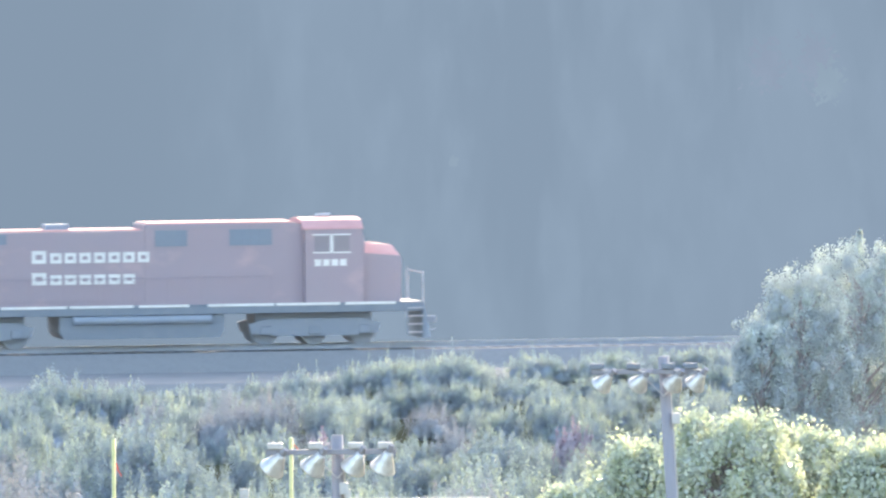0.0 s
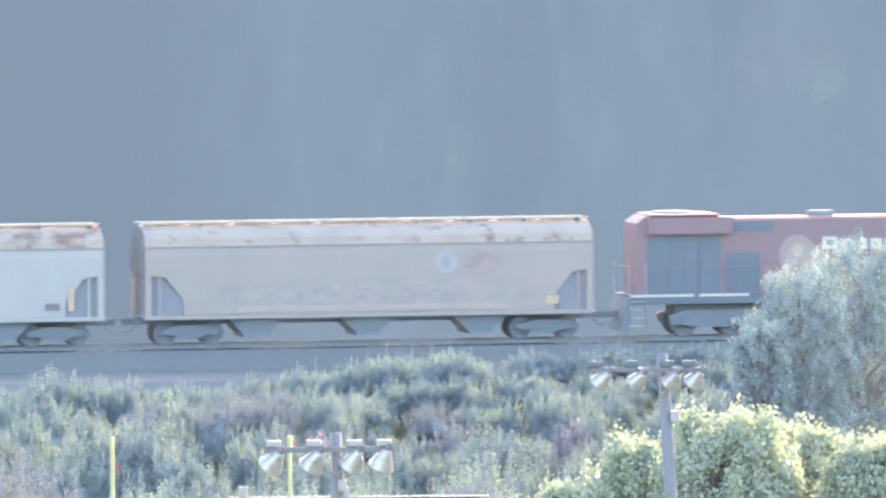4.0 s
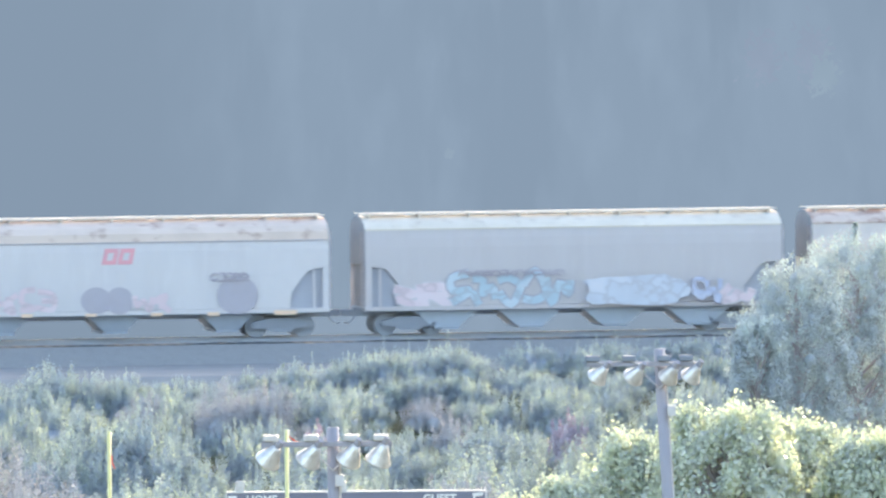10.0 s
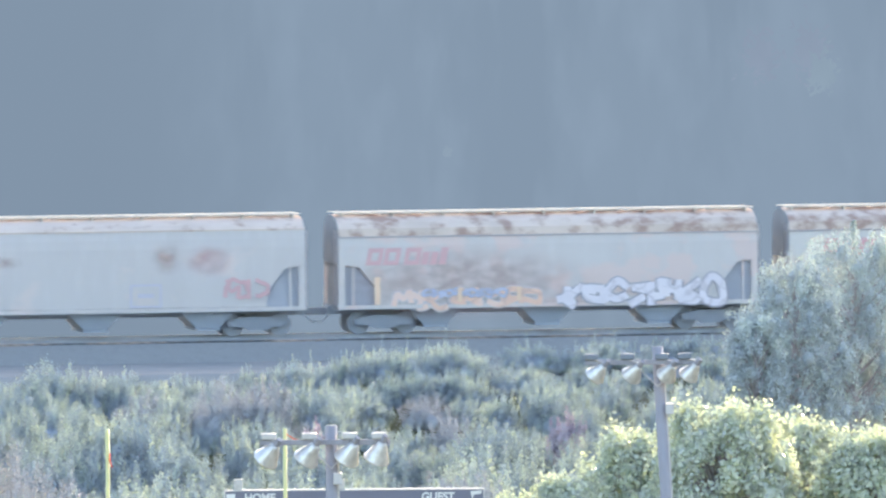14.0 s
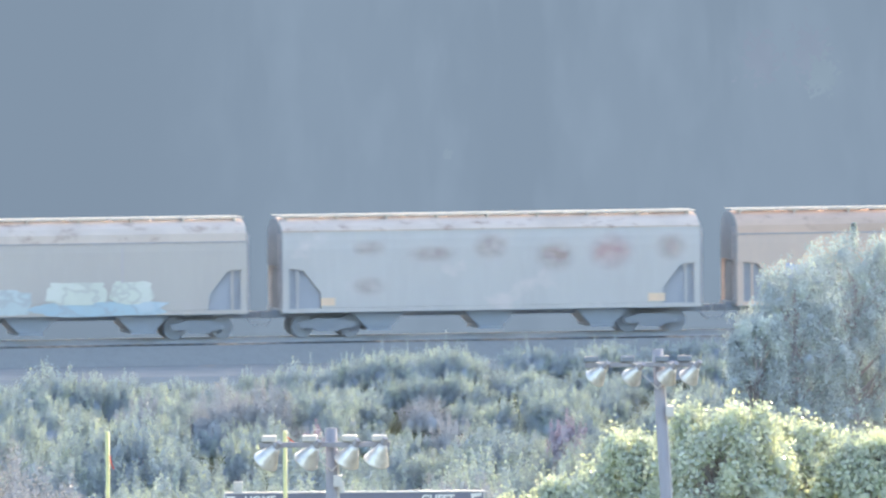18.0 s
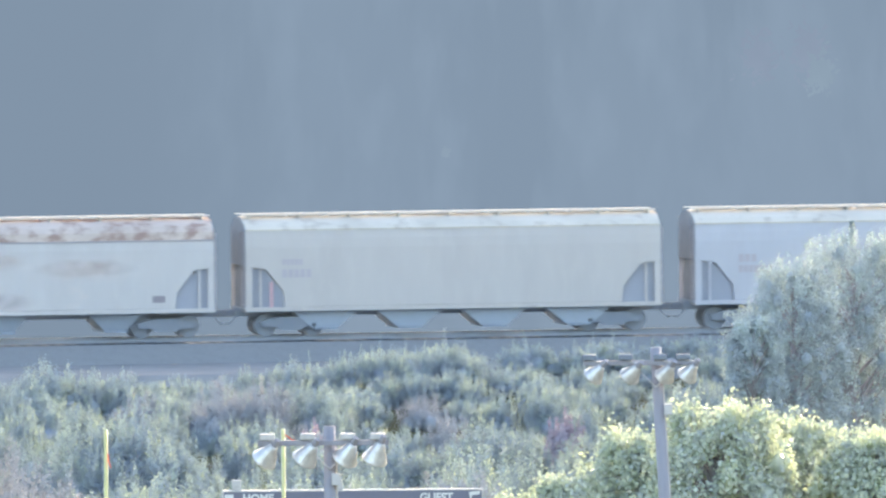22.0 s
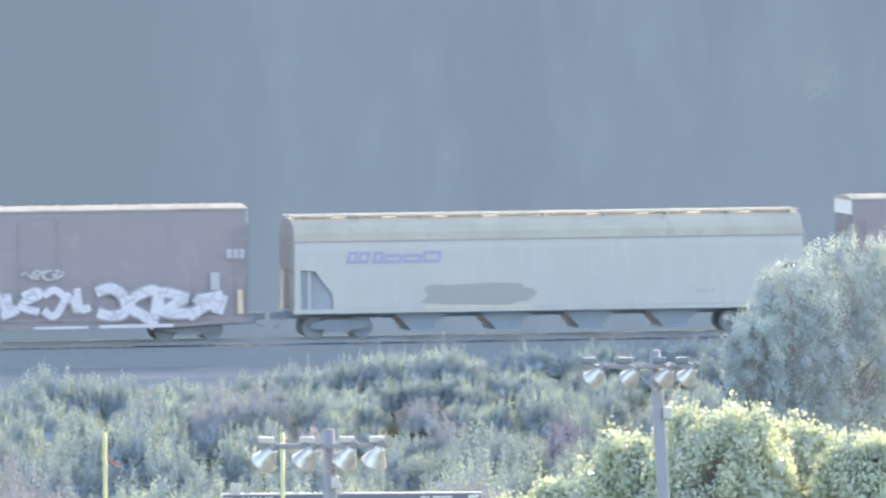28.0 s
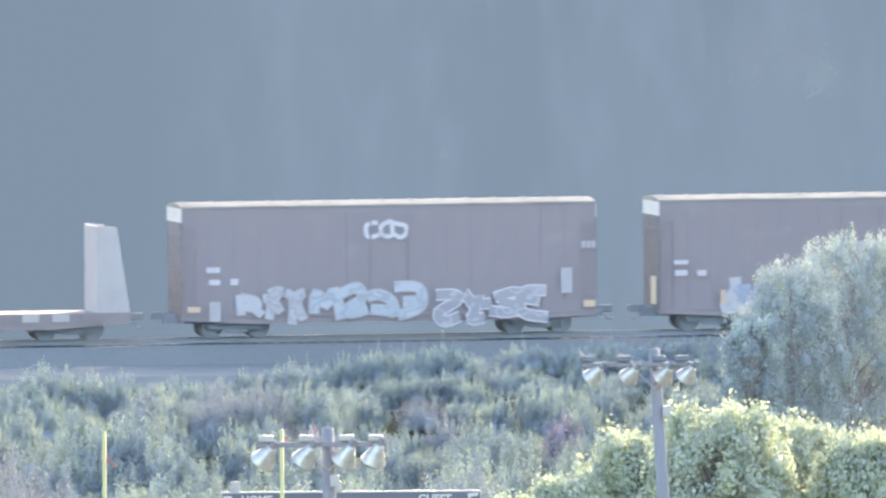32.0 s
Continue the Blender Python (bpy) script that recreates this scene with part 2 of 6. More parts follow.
def railway():
    lo, hi = -620, 620
    bm = slab([(-2.9, 6.85 - RAIL_Z), (-1.75, -0.20), (1.75, -0.20), (2.9, 6.85 - RAIL_Z)], lo, hi, "x")
    bed = part("ballast_bed", bm, gravel, at=line_pose(0))
    tagged(bed, "grey crushed stone ballast under the railway track", "ballast", kind="structure")
    for side in (-1, 1):
        y = side * 0.7175
        sec = [(y - 0.07, -0.17), (y + 0.07, -0.17), (y + 0.015, -0.13), (y + 0.015, -0.05), (y + 0.036, -0.03), (y + 0.036, 0),
               (y - 0.036, 0), (y - 0.036, -0.03), (y - 0.015, -0.05), (y - 0.015, -0.13)]
        rail = part("rail", slab(sec, lo, hi, "x"), rail_steel, at=line_pose(0))
        tagged(rail, "worn brown steel rail of a single track", "rail", group="rails of the track", kind="structure")
    bm = bmesh.new()
    for i in range(-1000, 1001):
        box(bm, i * 0.55 - 0.11, i * 0.55 + 0.11, -1.28, 1.28, -0.3, -0.192)
    ties = part("railway_ties", bm, tie_wood, at=line_pose(0))
    tagged(ties, "dark weathered wooden ties under the rails", "railway ties", kind="stuff")
    berm = part("trackside_berm", slab([(3.1, 6.8 - RAIL_Z), (4.4, -0.62), (7.4, -0.70), (11.5, 6.0 - RAIL_Z)], lo, hi, "x"), dirt_road, at=line_pose(0))
    tagged(berm, "low pale gravel berm along the far side of the track", "berm", kind="structure")
    road = part("service_road", slab([(-14.2, 5.9 - RAIL_Z), (-12.2, 6.94 - RAIL_Z), (-3.4, 6.94 - RAIL_Z), (-3.4, 6.6 - RAIL_Z)], lo, hi, "x"), road_stone, at=line_pose(0))
    tagged(road, "pale gravel service road beside the railway", "gravel road", kind="structure")


ground()
railway()


def hillside():
    """The wooded bluff far behind the line, a bumpy wall of crowns with its haze painted as glow."""
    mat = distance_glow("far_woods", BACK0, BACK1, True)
    verts, faces = [], []
    ss = list(range(-900, 901, 12))
    hs = list(range(0, 33))
    for s in ss:
        for h in hs:
            u = h / 32
            n = -170 - 230 * u
            b = noise.noise(Vector((s * 0.06, h * 0.7, 1.0))) * 3.0
            p = on_line(s, n + b)
            verts.append((p.x, p.y, -12.0 + 98 * u + noise.noise(Vector((s * 0.05, h * 0.3, 5.0))) * 2.5 * (1 if h else 0)))
    k = len(hs)
    for i in range(len(ss) - 1):
        for j in range(k - 1):
            faces.append((i * k + j, (i + 1) * k + j, (i + 1) * k + j + 1, i * k + j + 1))
    me = bpy.data.meshes.new("backdrop")
    me.from_pydata(verts, [], faces)
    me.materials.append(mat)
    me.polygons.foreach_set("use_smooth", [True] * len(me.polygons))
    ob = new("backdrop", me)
    tagged(ob, "distant wooded hillside, blue with haze", "hillside", kind="structure")


hillside()


def far_crowns():
    """A few paler autumn crowns on the far slope, made to glow in a lighter haze colour."""
    r = np.random.RandomState(8)
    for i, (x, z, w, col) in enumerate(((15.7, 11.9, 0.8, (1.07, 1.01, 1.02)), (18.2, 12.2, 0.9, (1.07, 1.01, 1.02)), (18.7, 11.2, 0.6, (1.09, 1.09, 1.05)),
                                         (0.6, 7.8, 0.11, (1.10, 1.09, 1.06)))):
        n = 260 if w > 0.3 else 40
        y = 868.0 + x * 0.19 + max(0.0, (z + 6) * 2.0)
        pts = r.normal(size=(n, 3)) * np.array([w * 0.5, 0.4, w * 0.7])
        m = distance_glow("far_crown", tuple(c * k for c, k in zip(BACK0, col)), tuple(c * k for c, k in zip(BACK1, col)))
        d = r.normal(size=(n, 3)) * 0.1
        e = r.normal(size=(n, 3)) * 0.1
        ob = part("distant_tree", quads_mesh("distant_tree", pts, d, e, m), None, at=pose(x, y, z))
        tagged(ob, "pale autumn tree crown far off on the wooded hillside", "tree", group="distant crowns", kind="stuff")


far_crowns()


# ------------------------------------------------------------------ plants
def leaf_mat(name, c0, c1, tip, haze_mix=0.2, sheer=0.4, rough=0.5, gold=None, haze_tint=(0.61, 0.69, 0.835)):
    m = bpy.data.materials.new(name)
    m.use_nodes = True
    nt = m.node_tree
    p = nt.nodes["Principled BSDF"]
    geo = nt.nodes.new("ShaderNodeNewGeometry")
    col = ramp_mix(nt, geo.outputs["Random Per Island"], c0, c1)
    col = ramp_mix(nt, noise_fac(nt, 0.9, 0.46, 0.62), col, tip)
    if gold:
        col = ramp_mix(nt, noise_fac(nt, 1.3, 0.70, 0.76, seed=9.0), col, gold)
    nt.links.new(col, p.inputs["Base Color"])
    p.inputs["Roughness"].default_value = rough
    tr = nt.nodes.new("ShaderNodeBsdfTranslucent")
    nt.links.new(col, tr.inputs[0])
    mx = nt.nodes.new("ShaderNodeMixShader")
    mx.inputs[0].default_value = sheer
    nt.links.new(p.outputs[0], mx.inputs[1])
    nt.links.new(tr.outputs[0], mx.inputs[2])
    # pale blue layer mixed over the leaf colour, standing in for haze
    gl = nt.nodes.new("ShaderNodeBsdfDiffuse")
    gl.inputs["Color"].default_value = (*haze_tint, 1)
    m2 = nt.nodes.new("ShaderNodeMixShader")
    m2.inputs[0].default_value = haze_mix
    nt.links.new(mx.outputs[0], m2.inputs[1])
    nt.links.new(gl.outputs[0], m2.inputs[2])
    nt.links.new(m2.outputs[0], nt.nodes["Material Output"].inputs["Surface"])
    return m


LEAF_BUSH = leaf_mat("bush_leaf", (0.13, 0.18, 0.08), (0.26, 0.31, 0.13), (0.54, 0.60, 0.25), haze_mix=0.52, sheer=0.70, haze_tint=(0.58, 0.65, 0.84))
LEAF_DRY = leaf_mat("dry_leaf", (0.20, 0.175, 0.12), (0.27, 0.235, 0.16), (0.36, 0.30, 0.22), haze_tint=(0.58, 0.64, 0.75), haze_mix=0.58, sheer=0.55)
LEAF_RED = leaf_mat("red_leaf", (0.28, 0.13, 0.11), (0.34, 0.18, 0.15), (0.32, 0.19, 0.16), haze_tint=(0.66, 0.65, 0.77), haze_mix=0.60, sheer=0.50)
LEAF_TREE = leaf_mat("tree_leaf", (0.16, 0.22, 0.09), (0.68, 0.74, 0.41), (0.64, 0.69, 0.37), haze_mix=0.43, sheer=0.70, rough=0.22, gold=(0.70, 0.54, 0.26), haze_tint=(0.88, 0.91, 0.94))
LEAF_SILVER = leaf_mat("silver_leaf", (0.16, 0.20, 0.10), (0.34, 0.39, 0.22), (0.62, 0.67, 0.42), haze_tint=(0.73, 0.79, 0.92), haze_mix=0.56, rough=0.22, sheer=0.72)
bark = surface("bark", (0.22, 0.20, 0.19), (0.16, 0.145, 0.14), rough=0.9, haze_mix=0.36, scale=2.0, stretch=(3, 3, 0.5), bump=0.5)


def leaf_cloud(name, centres, size, mat, rs, out, loose=0.55):
    """Leaf blades that face outwards from their shoot or bough, each with its own tilt."""
    n = len(centres)
    o = out / np.maximum(np.linalg.norm(out, axis=1, keepdims=True), 1e-6)
    o = o + rs.normal(size=(n, 3)) * loose
    o /= np.maximum(np.linalg.norm(o, axis=1, keepdims=True), 1e-6)
    e = np.cross(o, rs.normal(size=(n, 3)))
    e /= np.maximum(np.linalg.norm(e, axis=1, keepdims=True), 1e-6)
    d = np.cross(o, e)
    k = size * rs.uniform(0.6, 1.35, (n, 1))
    return quads_mesh(name, centres, e * k * 0.42, d * k * 0.62, mat)


def swell(d, seed, i):
    """How far an inner lump reaches in the direction d, uneven at two sizes."""
    return 1 + 0.34 * noise.noise(d * 1.7 + Vector((seed * 3.1 + i, i * 1.7, 0))) + 0.16 * noise.noise(d * 4.5 + Vector((i, seed, 2)))


def gap_lumps(lumps, seed, fine=2):
    """Uneven closed lumps added so a plant's gaps show haze tone, not black, each (x, y, z, half width, half height).
    """
    bm = bmesh.new()
    for i, (x, y, z, w, h) in enumerate(lumps):
        made = bmesh.ops.create_icosphere(bm, subdivisions=fine, radius=1.0)["verts"]
        for v in made:
            k = swell(v.co, seed, i) * 0.96
            v.co = Vector((x + v.co.x * k * w, y + v.co.y * k * w, z + v.co.z * k * h))
    return bm


def cover(lumps, seed, per, rs, lift):
    """Places and outward ways of leaves that clothe the inner lumps."""
    pts, outs = [], []
    for i, (x, y, z, w, h) in enumerate(lumps):
        for d in rs.normal(size=(per, 3)):
            d = Vector(d).normalized()
            k = swell(d, seed, i) + lift * rs.uniform(0.0, 1.0)
            pts.append((x + d.x * k * w, y + d.y * k * w, z + d.z * k * h))
            outs.append((d.x / w, d.y / w, d.z / h))
    return np.array(pts), np.array(outs)


def shrub(seed, mat, width, height, label, shoots=80, per=165, size=0.056):
    """A dense bush of upright leafy shoots: stems and foliage."""
    rs = np.random.RandomState(seed)
    ob = thing("shrub", label, "shrub", group="shrubs on the bank")
    stems, pts, outs = bmesh.new(), [], []
    for i in range(shoots):
        a, q = rs.uniform(0, 2 * math.pi), math.sqrt(rs.uniform(0, 1))
        bx, by = 0.25 * width * q * math.cos(a), 0.25 * width * q * math.sin(a)
        tx, ty = 0.5 * width * q * math.cos(a), 0.5 * width * q * math.sin(a)
        top = height * (1 - 0.45 * q ** 2) * rs.uniform(0.58, 1.0)
        if i in (3, 9, 15, 30, 45):
            tube(stems, (0.1 * bx, 0.1 * by, -0.1), (tx * 0.8, ty * 0.8, top * 0.85), 0.045, 0.012, n=5)
        u = rs.beta(2.2, 1.1, per)
        spread = 0.15 * (1.12 - u)[:, None] + 0.03
        off = rs.normal(size=(per, 3)) * spread * (width / 3.0) * np.array([0.8, 0.8, 2.0])
        line = np.stack([bx + (tx - bx) * u, by + (ty - by) * u, top * (0.12 + 0.88 * u)], axis=1)
        pts.append(line + off)
        q3 = line + off
        outs.append(np.stack([q3[:, 0] / (0.5 * width), q3[:, 1] / (0.5 * width), 1.5 * (q3[:, 2] / height - 0.55)], axis=1) + off * np.array([1.2, 1.2, 0.4]))
    lumps = [(0.22 * width * math.cos(a), 0.22 * width * math.sin(a), 0.24 * height, 0.16 * width, 0.21 * height * rs.uniform(0.8, 1.1)) for a in (0.3, 1.6, 2.9, 4.1, 5.3)]
    lumps.append((0.0, 0.0, 0.32 * height, 0.17 * width, 0.25 * height))
    skin, ways = cover(lumps, seed, 700, rs, 0.6)
    pts.append(skin)
    outs.append(ways * 2)
    pts = np.concatenate(pts)
    pts[:, 2] = np.maximum(pts[:, 2], 0.05)
    part("stem", stems, bark, ob)
    part("gap_hull", gap_lumps(lumps, seed), mat, ob, smooth=True)
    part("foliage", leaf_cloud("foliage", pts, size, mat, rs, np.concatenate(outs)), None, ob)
    return ob


def tree(name, label, seed, mat, at, height, crown_w, crown_z, lobes, leaves, size, spire=0.0, lean=0.0, up=0.2, fine=1.0, loose=0.38, core=0.74):
    """A tree: tapered trunk, limbs to each bough, and a crown of leaf clumps with gaps."""
    rs = np.random.RandomState(seed)
    ob = thing(name, label, "tree", at)
    tr = bmesh.new()
    pts = [(0, 0, -0.4, 0.30), (0.08, 0.03, height * 0.3, 0.22), (0.0 + lean, 0.0, height * 0.62, 0.13), (lean * 1.5, 0, height * 0.9, 0.04)]
    for a, b in zip(pts, pts[1:]):
        tube(tr, a[:3], b[:3], a[3] * height / 12, b[3] * height / 12, n=10)
    part("trunk", tr, bark, ob)
    limbs, cloud, outs, lumps = bmesh.new(), [], [], []
    for i in range(lobes):
        a = 2.4 * i + rs.uniform(-0.4, 0.4)
        u = (i + 0.5) / lobes
        z = crown_z + (height - crown_z) * (u ** 0.75) * 0.93
        rad = 0.5 * crown_w * math.sqrt(max(0.05, 1 - (abs(u - 0.35) / 0.72) ** 2)) * rs.uniform(0.55, 0.95)
        c = np.array([rad * math.cos(a) + lean * u * 1.5, rad * math.sin(a), z])
        r = crown_w * rs.uniform(0.13, 0.21) * (1.1 - 0.45 * u) * fine
        tube(limbs, (lean * u * 0.8, 0, max(crown_z * 0.7, z - rad * 0.7 - 0.6)), tuple(c), 0.06 * height / 12, 0.02, n=6)
        lumps.append((c[0], c[1], c[2], core * r, 1.24 * core * r))
        k = leaves // lobes
        tw = max(6, k // 24)
        heads = rs.normal(size=(tw, 3))
        heads /= np.linalg.norm(heads, axis=1, keepdims=True)
        heads = c + heads * r * np.array([1.0, 1.0, 1.3]) * rs.uniform(0.45, 1.05, (tw, 1))
        pick = heads[rs.randint(0, tw, k)]
        cloud.append(pick + rs.normal(size=(k, 3)) * size * np.array([1.1, 1.1, 1.6]))
        outs.append((cloud[-1] - c) / r + np.array([c[0] / crown_w, c[1] / crown_w, 0.2]) * 1.2 + np.array([0, 0, up]))
    if spire:
        k = leaves // 40
        u = rs.uniform(0, 1, k)
        cloud.append(np.stack([lean * 1.5 + rs.normal(size=k) * 0.22 * (1.15 - u), rs.normal(size=k) * 0.22 * (1.15 - u), height - spire + spire * 1.15 * u], axis=1))
        outs.append(rs.normal(size=(k, 3)) + np.array([0, 0, 0.4]))
    part("branchwork", limbs, bark, ob)
    skin, ways = cover(lumps, seed, 150, rs, 0.5 if core > 0.5 else 1.2)
    cloud.append(skin)
    outs.append(ways / np.linalg.norm(ways, axis=1, keepdims=True))
    part("gap_hull", gap_lumps(lumps, seed), mat, ob, smooth=True)
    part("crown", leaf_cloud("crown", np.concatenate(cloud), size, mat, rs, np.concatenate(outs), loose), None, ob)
    return ob


def plants():
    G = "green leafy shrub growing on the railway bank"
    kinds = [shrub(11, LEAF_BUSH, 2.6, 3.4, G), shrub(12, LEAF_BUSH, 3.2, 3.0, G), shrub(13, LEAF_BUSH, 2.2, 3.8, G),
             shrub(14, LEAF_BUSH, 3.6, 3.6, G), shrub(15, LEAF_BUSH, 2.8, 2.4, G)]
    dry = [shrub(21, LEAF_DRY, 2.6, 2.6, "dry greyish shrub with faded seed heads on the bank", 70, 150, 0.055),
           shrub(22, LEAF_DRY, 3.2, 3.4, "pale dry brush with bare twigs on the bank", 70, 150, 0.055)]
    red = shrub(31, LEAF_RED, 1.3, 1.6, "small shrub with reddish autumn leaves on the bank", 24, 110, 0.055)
    heights = {kinds[0]: 3.4, kinds[1]: 3.0, kinds[2]: 3.8, kinds[3]: 3.6, kinds[4]: 2.4, dry[0]: 2.6, dry[1]: 3.4, red: 1.6}
    used = set()

    def put(ob, x, y, top, r):
        """Sets a shrub with its top at that height; its foot goes down into the bank."""
        g = ground_at(x, y)
        k = max(0.45, min(1.9, (top - g + 0.15) / heights[ob] * 1.16))
        w = min(1.25, max(0.7, k)) * r.uniform(0.85, 1.15)
        m = pose(x, y, g - 0.15, r.uniform(-4, 4), r.uniform(-4, 4), r.uniform(0, 360))
        if ob not in used:
            used.add(ob)
            ob.matrix_basis = m
            c = ob
        else:
            c = copy_thing(ob, m)
        c.scale = (w, w, k)

    r = random.Random(5)
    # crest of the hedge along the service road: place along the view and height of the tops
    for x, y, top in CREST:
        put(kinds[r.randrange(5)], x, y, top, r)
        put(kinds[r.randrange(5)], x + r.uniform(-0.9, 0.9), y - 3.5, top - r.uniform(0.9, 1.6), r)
    for n, top in ((17, 7.0), (21, 6.7), (26, 6.2), (32, 5.7), (38, 5.2), (45, 4.8), (52, 4.4), (59, 4.1), (66, 3.9)):
        x = -21.0
        while x < 14:
            pool = kinds if r.random() > 0.04 else dry
            y = 700 + x * SA / CA - n + r.uniform(-2, 2)
            clump = noise.noise(Vector((x * 0.42, n * 0.15, 3.0)))
            put(pool[r.randrange(len(pool))], x + r.uniform(-0.6, 0.6), y, min(7.0, top + (2.2 if n > 30 else 1.2) * clump + r.uniform(-0.45, 0.45)), r)
            x += r.uniform(1.0, 1.7)
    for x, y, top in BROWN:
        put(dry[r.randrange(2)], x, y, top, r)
    for x, y, top in ((-4.3, 668, 6.6), (-4.0, 667, 6.1), (4.6, 672, 6.3), (-12.6, 655, 4.2)):
        put(red, x, y, top, r)
    # the bank beyond the view, thinner
    for i in range(46):
        side = -1 if i % 2 else 1
        x = side * r.uniform(24, 120)
        n = r.uniform(12, 60)
        p = on_line(x, n)
        put(kinds[r.randrange(5)], p.x, p.y, ground_height(n) + r.uniform(2, 3.5), r)
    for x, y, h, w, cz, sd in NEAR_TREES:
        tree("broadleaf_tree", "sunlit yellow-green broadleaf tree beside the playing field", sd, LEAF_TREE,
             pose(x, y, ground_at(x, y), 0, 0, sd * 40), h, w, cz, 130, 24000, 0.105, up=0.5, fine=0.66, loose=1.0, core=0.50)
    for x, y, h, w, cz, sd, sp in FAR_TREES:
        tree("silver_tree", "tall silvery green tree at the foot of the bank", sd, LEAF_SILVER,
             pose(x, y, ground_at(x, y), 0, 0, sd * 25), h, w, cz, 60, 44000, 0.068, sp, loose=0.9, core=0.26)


# ------------------------------------------------------------------ sports field
wood_pole = surface("pole_wood", (0.24, 0.215, 0.205), (0.18, 0.16, 0.15), rough=0.85, haze_mix=0.26, haze_tint=(0.85, 0.88, 1.0), scale=1.5, stretch=(4, 4, 0.4), bump=0.3)
alu = surface("spun_aluminium", (0.74, 0.73, 0.71), (0.5, 0.49, 0.47), rough=0.35, metal=0.55, haze_mix=0.1, scale=5.0)
galv = surface("galvanised_steel", (0.55, 0.56, 0.57), (0.42, 0.43, 0.44), rough=0.5, metal=0.4, haze_mix=0.15, scale=4.0)
# blue-grey for lamp boxes, with the haze tone in the colour
hazed_grey = surface("hazed_grey_steel", (0.13, 0.145, 0.17), (0.10, 0.115, 0.13), rough=0.7, haze_mix=0.20, scale=4.0, haze_tint=(0.85, 0.90, 1.0))
white_box = surface("white_enamel", (0.62, 0.60, 0.57), (0.5, 0.48, 0.45), rough=0.45, haze_mix=0.1, scale=6.0)
lens_glass = surface("lamp_glass", (0.75, 0.75, 0.72), (0.6, 0.6, 0.58), rough=0.15, haze_mix=0.1, scale=6.0)
yellow = surface("yellow_enamel", (0.75, 0.72, 0.10), (0.62, 0.60, 0.09), rough=0.45, haze_mix=0.30, scale=2.0)
ribbon_red = surface("orange_ribbon", (0.75, 0.14, 0.06), (0.6, 0.1, 0.05), rough=0.8, haze_mix=0.1, scale=8.0, sheer=0.3)
navy_panel = surface("navy_panel", (0.03, 0.06, 0.13), (0.02, 0.045, 0.10), rough=0.5, haze_mix=0.18, scale=0.8)
white_paint = surface("white_paint", (0.80, 0.80, 0.78), (0.68, 0.68, 0.66), rough=0.55, haze_mix=0.1, scale=3.0)


def bell(bm, m, r=0.25, depth=0.40, k=1.13):
    """A spun bell reflector with a rolled rim, its mouth along -z."""
    prof = [(0.07, depth), (0.10, depth * 0.92), (0.13, depth * 0.70), (0.19, depth * 0.42), (0.228, depth * 0.18), (r, 0.02), (r + 0.015, 0.0), (r + 0.005, -0.02), (r - 0.01, 0.0)]
    n, rings = 20, []
    for q, z in prof:
        rings.append([bm.verts.new(m @ Vector((k * q * math.cos(2 * math.pi * i / n), k * q * math.sin(2 * math.pi * i / n), depth - k * (depth - z)))) for i in range(n)])
    for a, b in zip(rings, rings[1:]):
        for i in range(n):
            j = (i + 1) % n
            bm.faces.new((a[i], a[j], b[j], b[i]))
    bm.faces.new(rings[0])
    return bm


def light_pole(label, at, height, arm, lamps, lean, face, box_at=None, seed=0, boxes_of=None, k=1.13):
    ob = thing("floodlight_pole", label, "floodlight pole", at, group="floodlight poles of the field")
    h = height
    lx = math.tan(radians(lean)) * h
    top = Vector((0, 0, h))
    bot = Vector((lx, 0, -0.5))
    part("pole", tubes((bot, bot.lerp(top, 0.5), 0.21, 0.17), (bot.lerp(top, 0.5), top, 0.17, 0.135), n=14), wood_pole, ob, "weathered grey wooden pole", smooth=True)
    part("conduit", tubes(((bot.lerp(top, 0.2)) + Vector((0.19, -0.05, 0)), top + Vector((0.15, -0.05, -0.5)), 0.028), n=6), white_box, ob)
    part("crossarm", boxes((arm[0], arm[1], -0.28, -0.16, h - 0.42, h - 0.30), bevel=0.01), wood_pole, ob)
    part("brace", tubes(((-0.55, -0.22, h - 0.42), (0.0, -0.16, h - 0.95), 0.02), ((0.55, -0.22, h - 0.42), (0.0, -0.16, h - 0.95), 0.02), n=6), galv, ob)
    if box_at:
        part("junction_box", boxes((box_at[0] - 0.1, box_at[0] + 0.1, -0.28, -0.05, box_at[1] - 0.13, box_at[1] + 0.13), bevel=0.01), galv, ob)
    r = random.Random(seed)
    for x, turn, tip in lamps:
        m = pose(x + 0.14, -0.16, h - 0.70, tip, 0, turn)
        lamp = part("floodlight", bell(bmesh.new(), m, k=k), alu, ob, "spun aluminium bell floodlight", smooth=True)
        bm = bmesh.new()
        tube(bm, m @ Vector((0, 0, -0.035)), m @ Vector((0, 0, -0.018)), 0.232 * k, 0.232 * k, n=20)
        part("lens", bm, lens_glass, lamp)
        bm = bmesh.new()
        tube(bm, m @ Vector((0, 0, 0.41)), m @ Vector((0, 0, 0.58)), 0.075, 0.06, n=12)
        part("socket", bm, wood_pole, lamp)
        part("bracket", tubes((m @ Vector((0, 0, 0.50)), (x + face, -0.22, h - 0.30), 0.022), n=6), galv, lamp)
        part("ballast_box", boxes((x + face - 0.17, x + face + 0.17, -0.36, -0.10, h - 0.29, h - 0.15), bevel=0.02), boxes_of or white_box, lamp, "metal ballast box")
    return ob


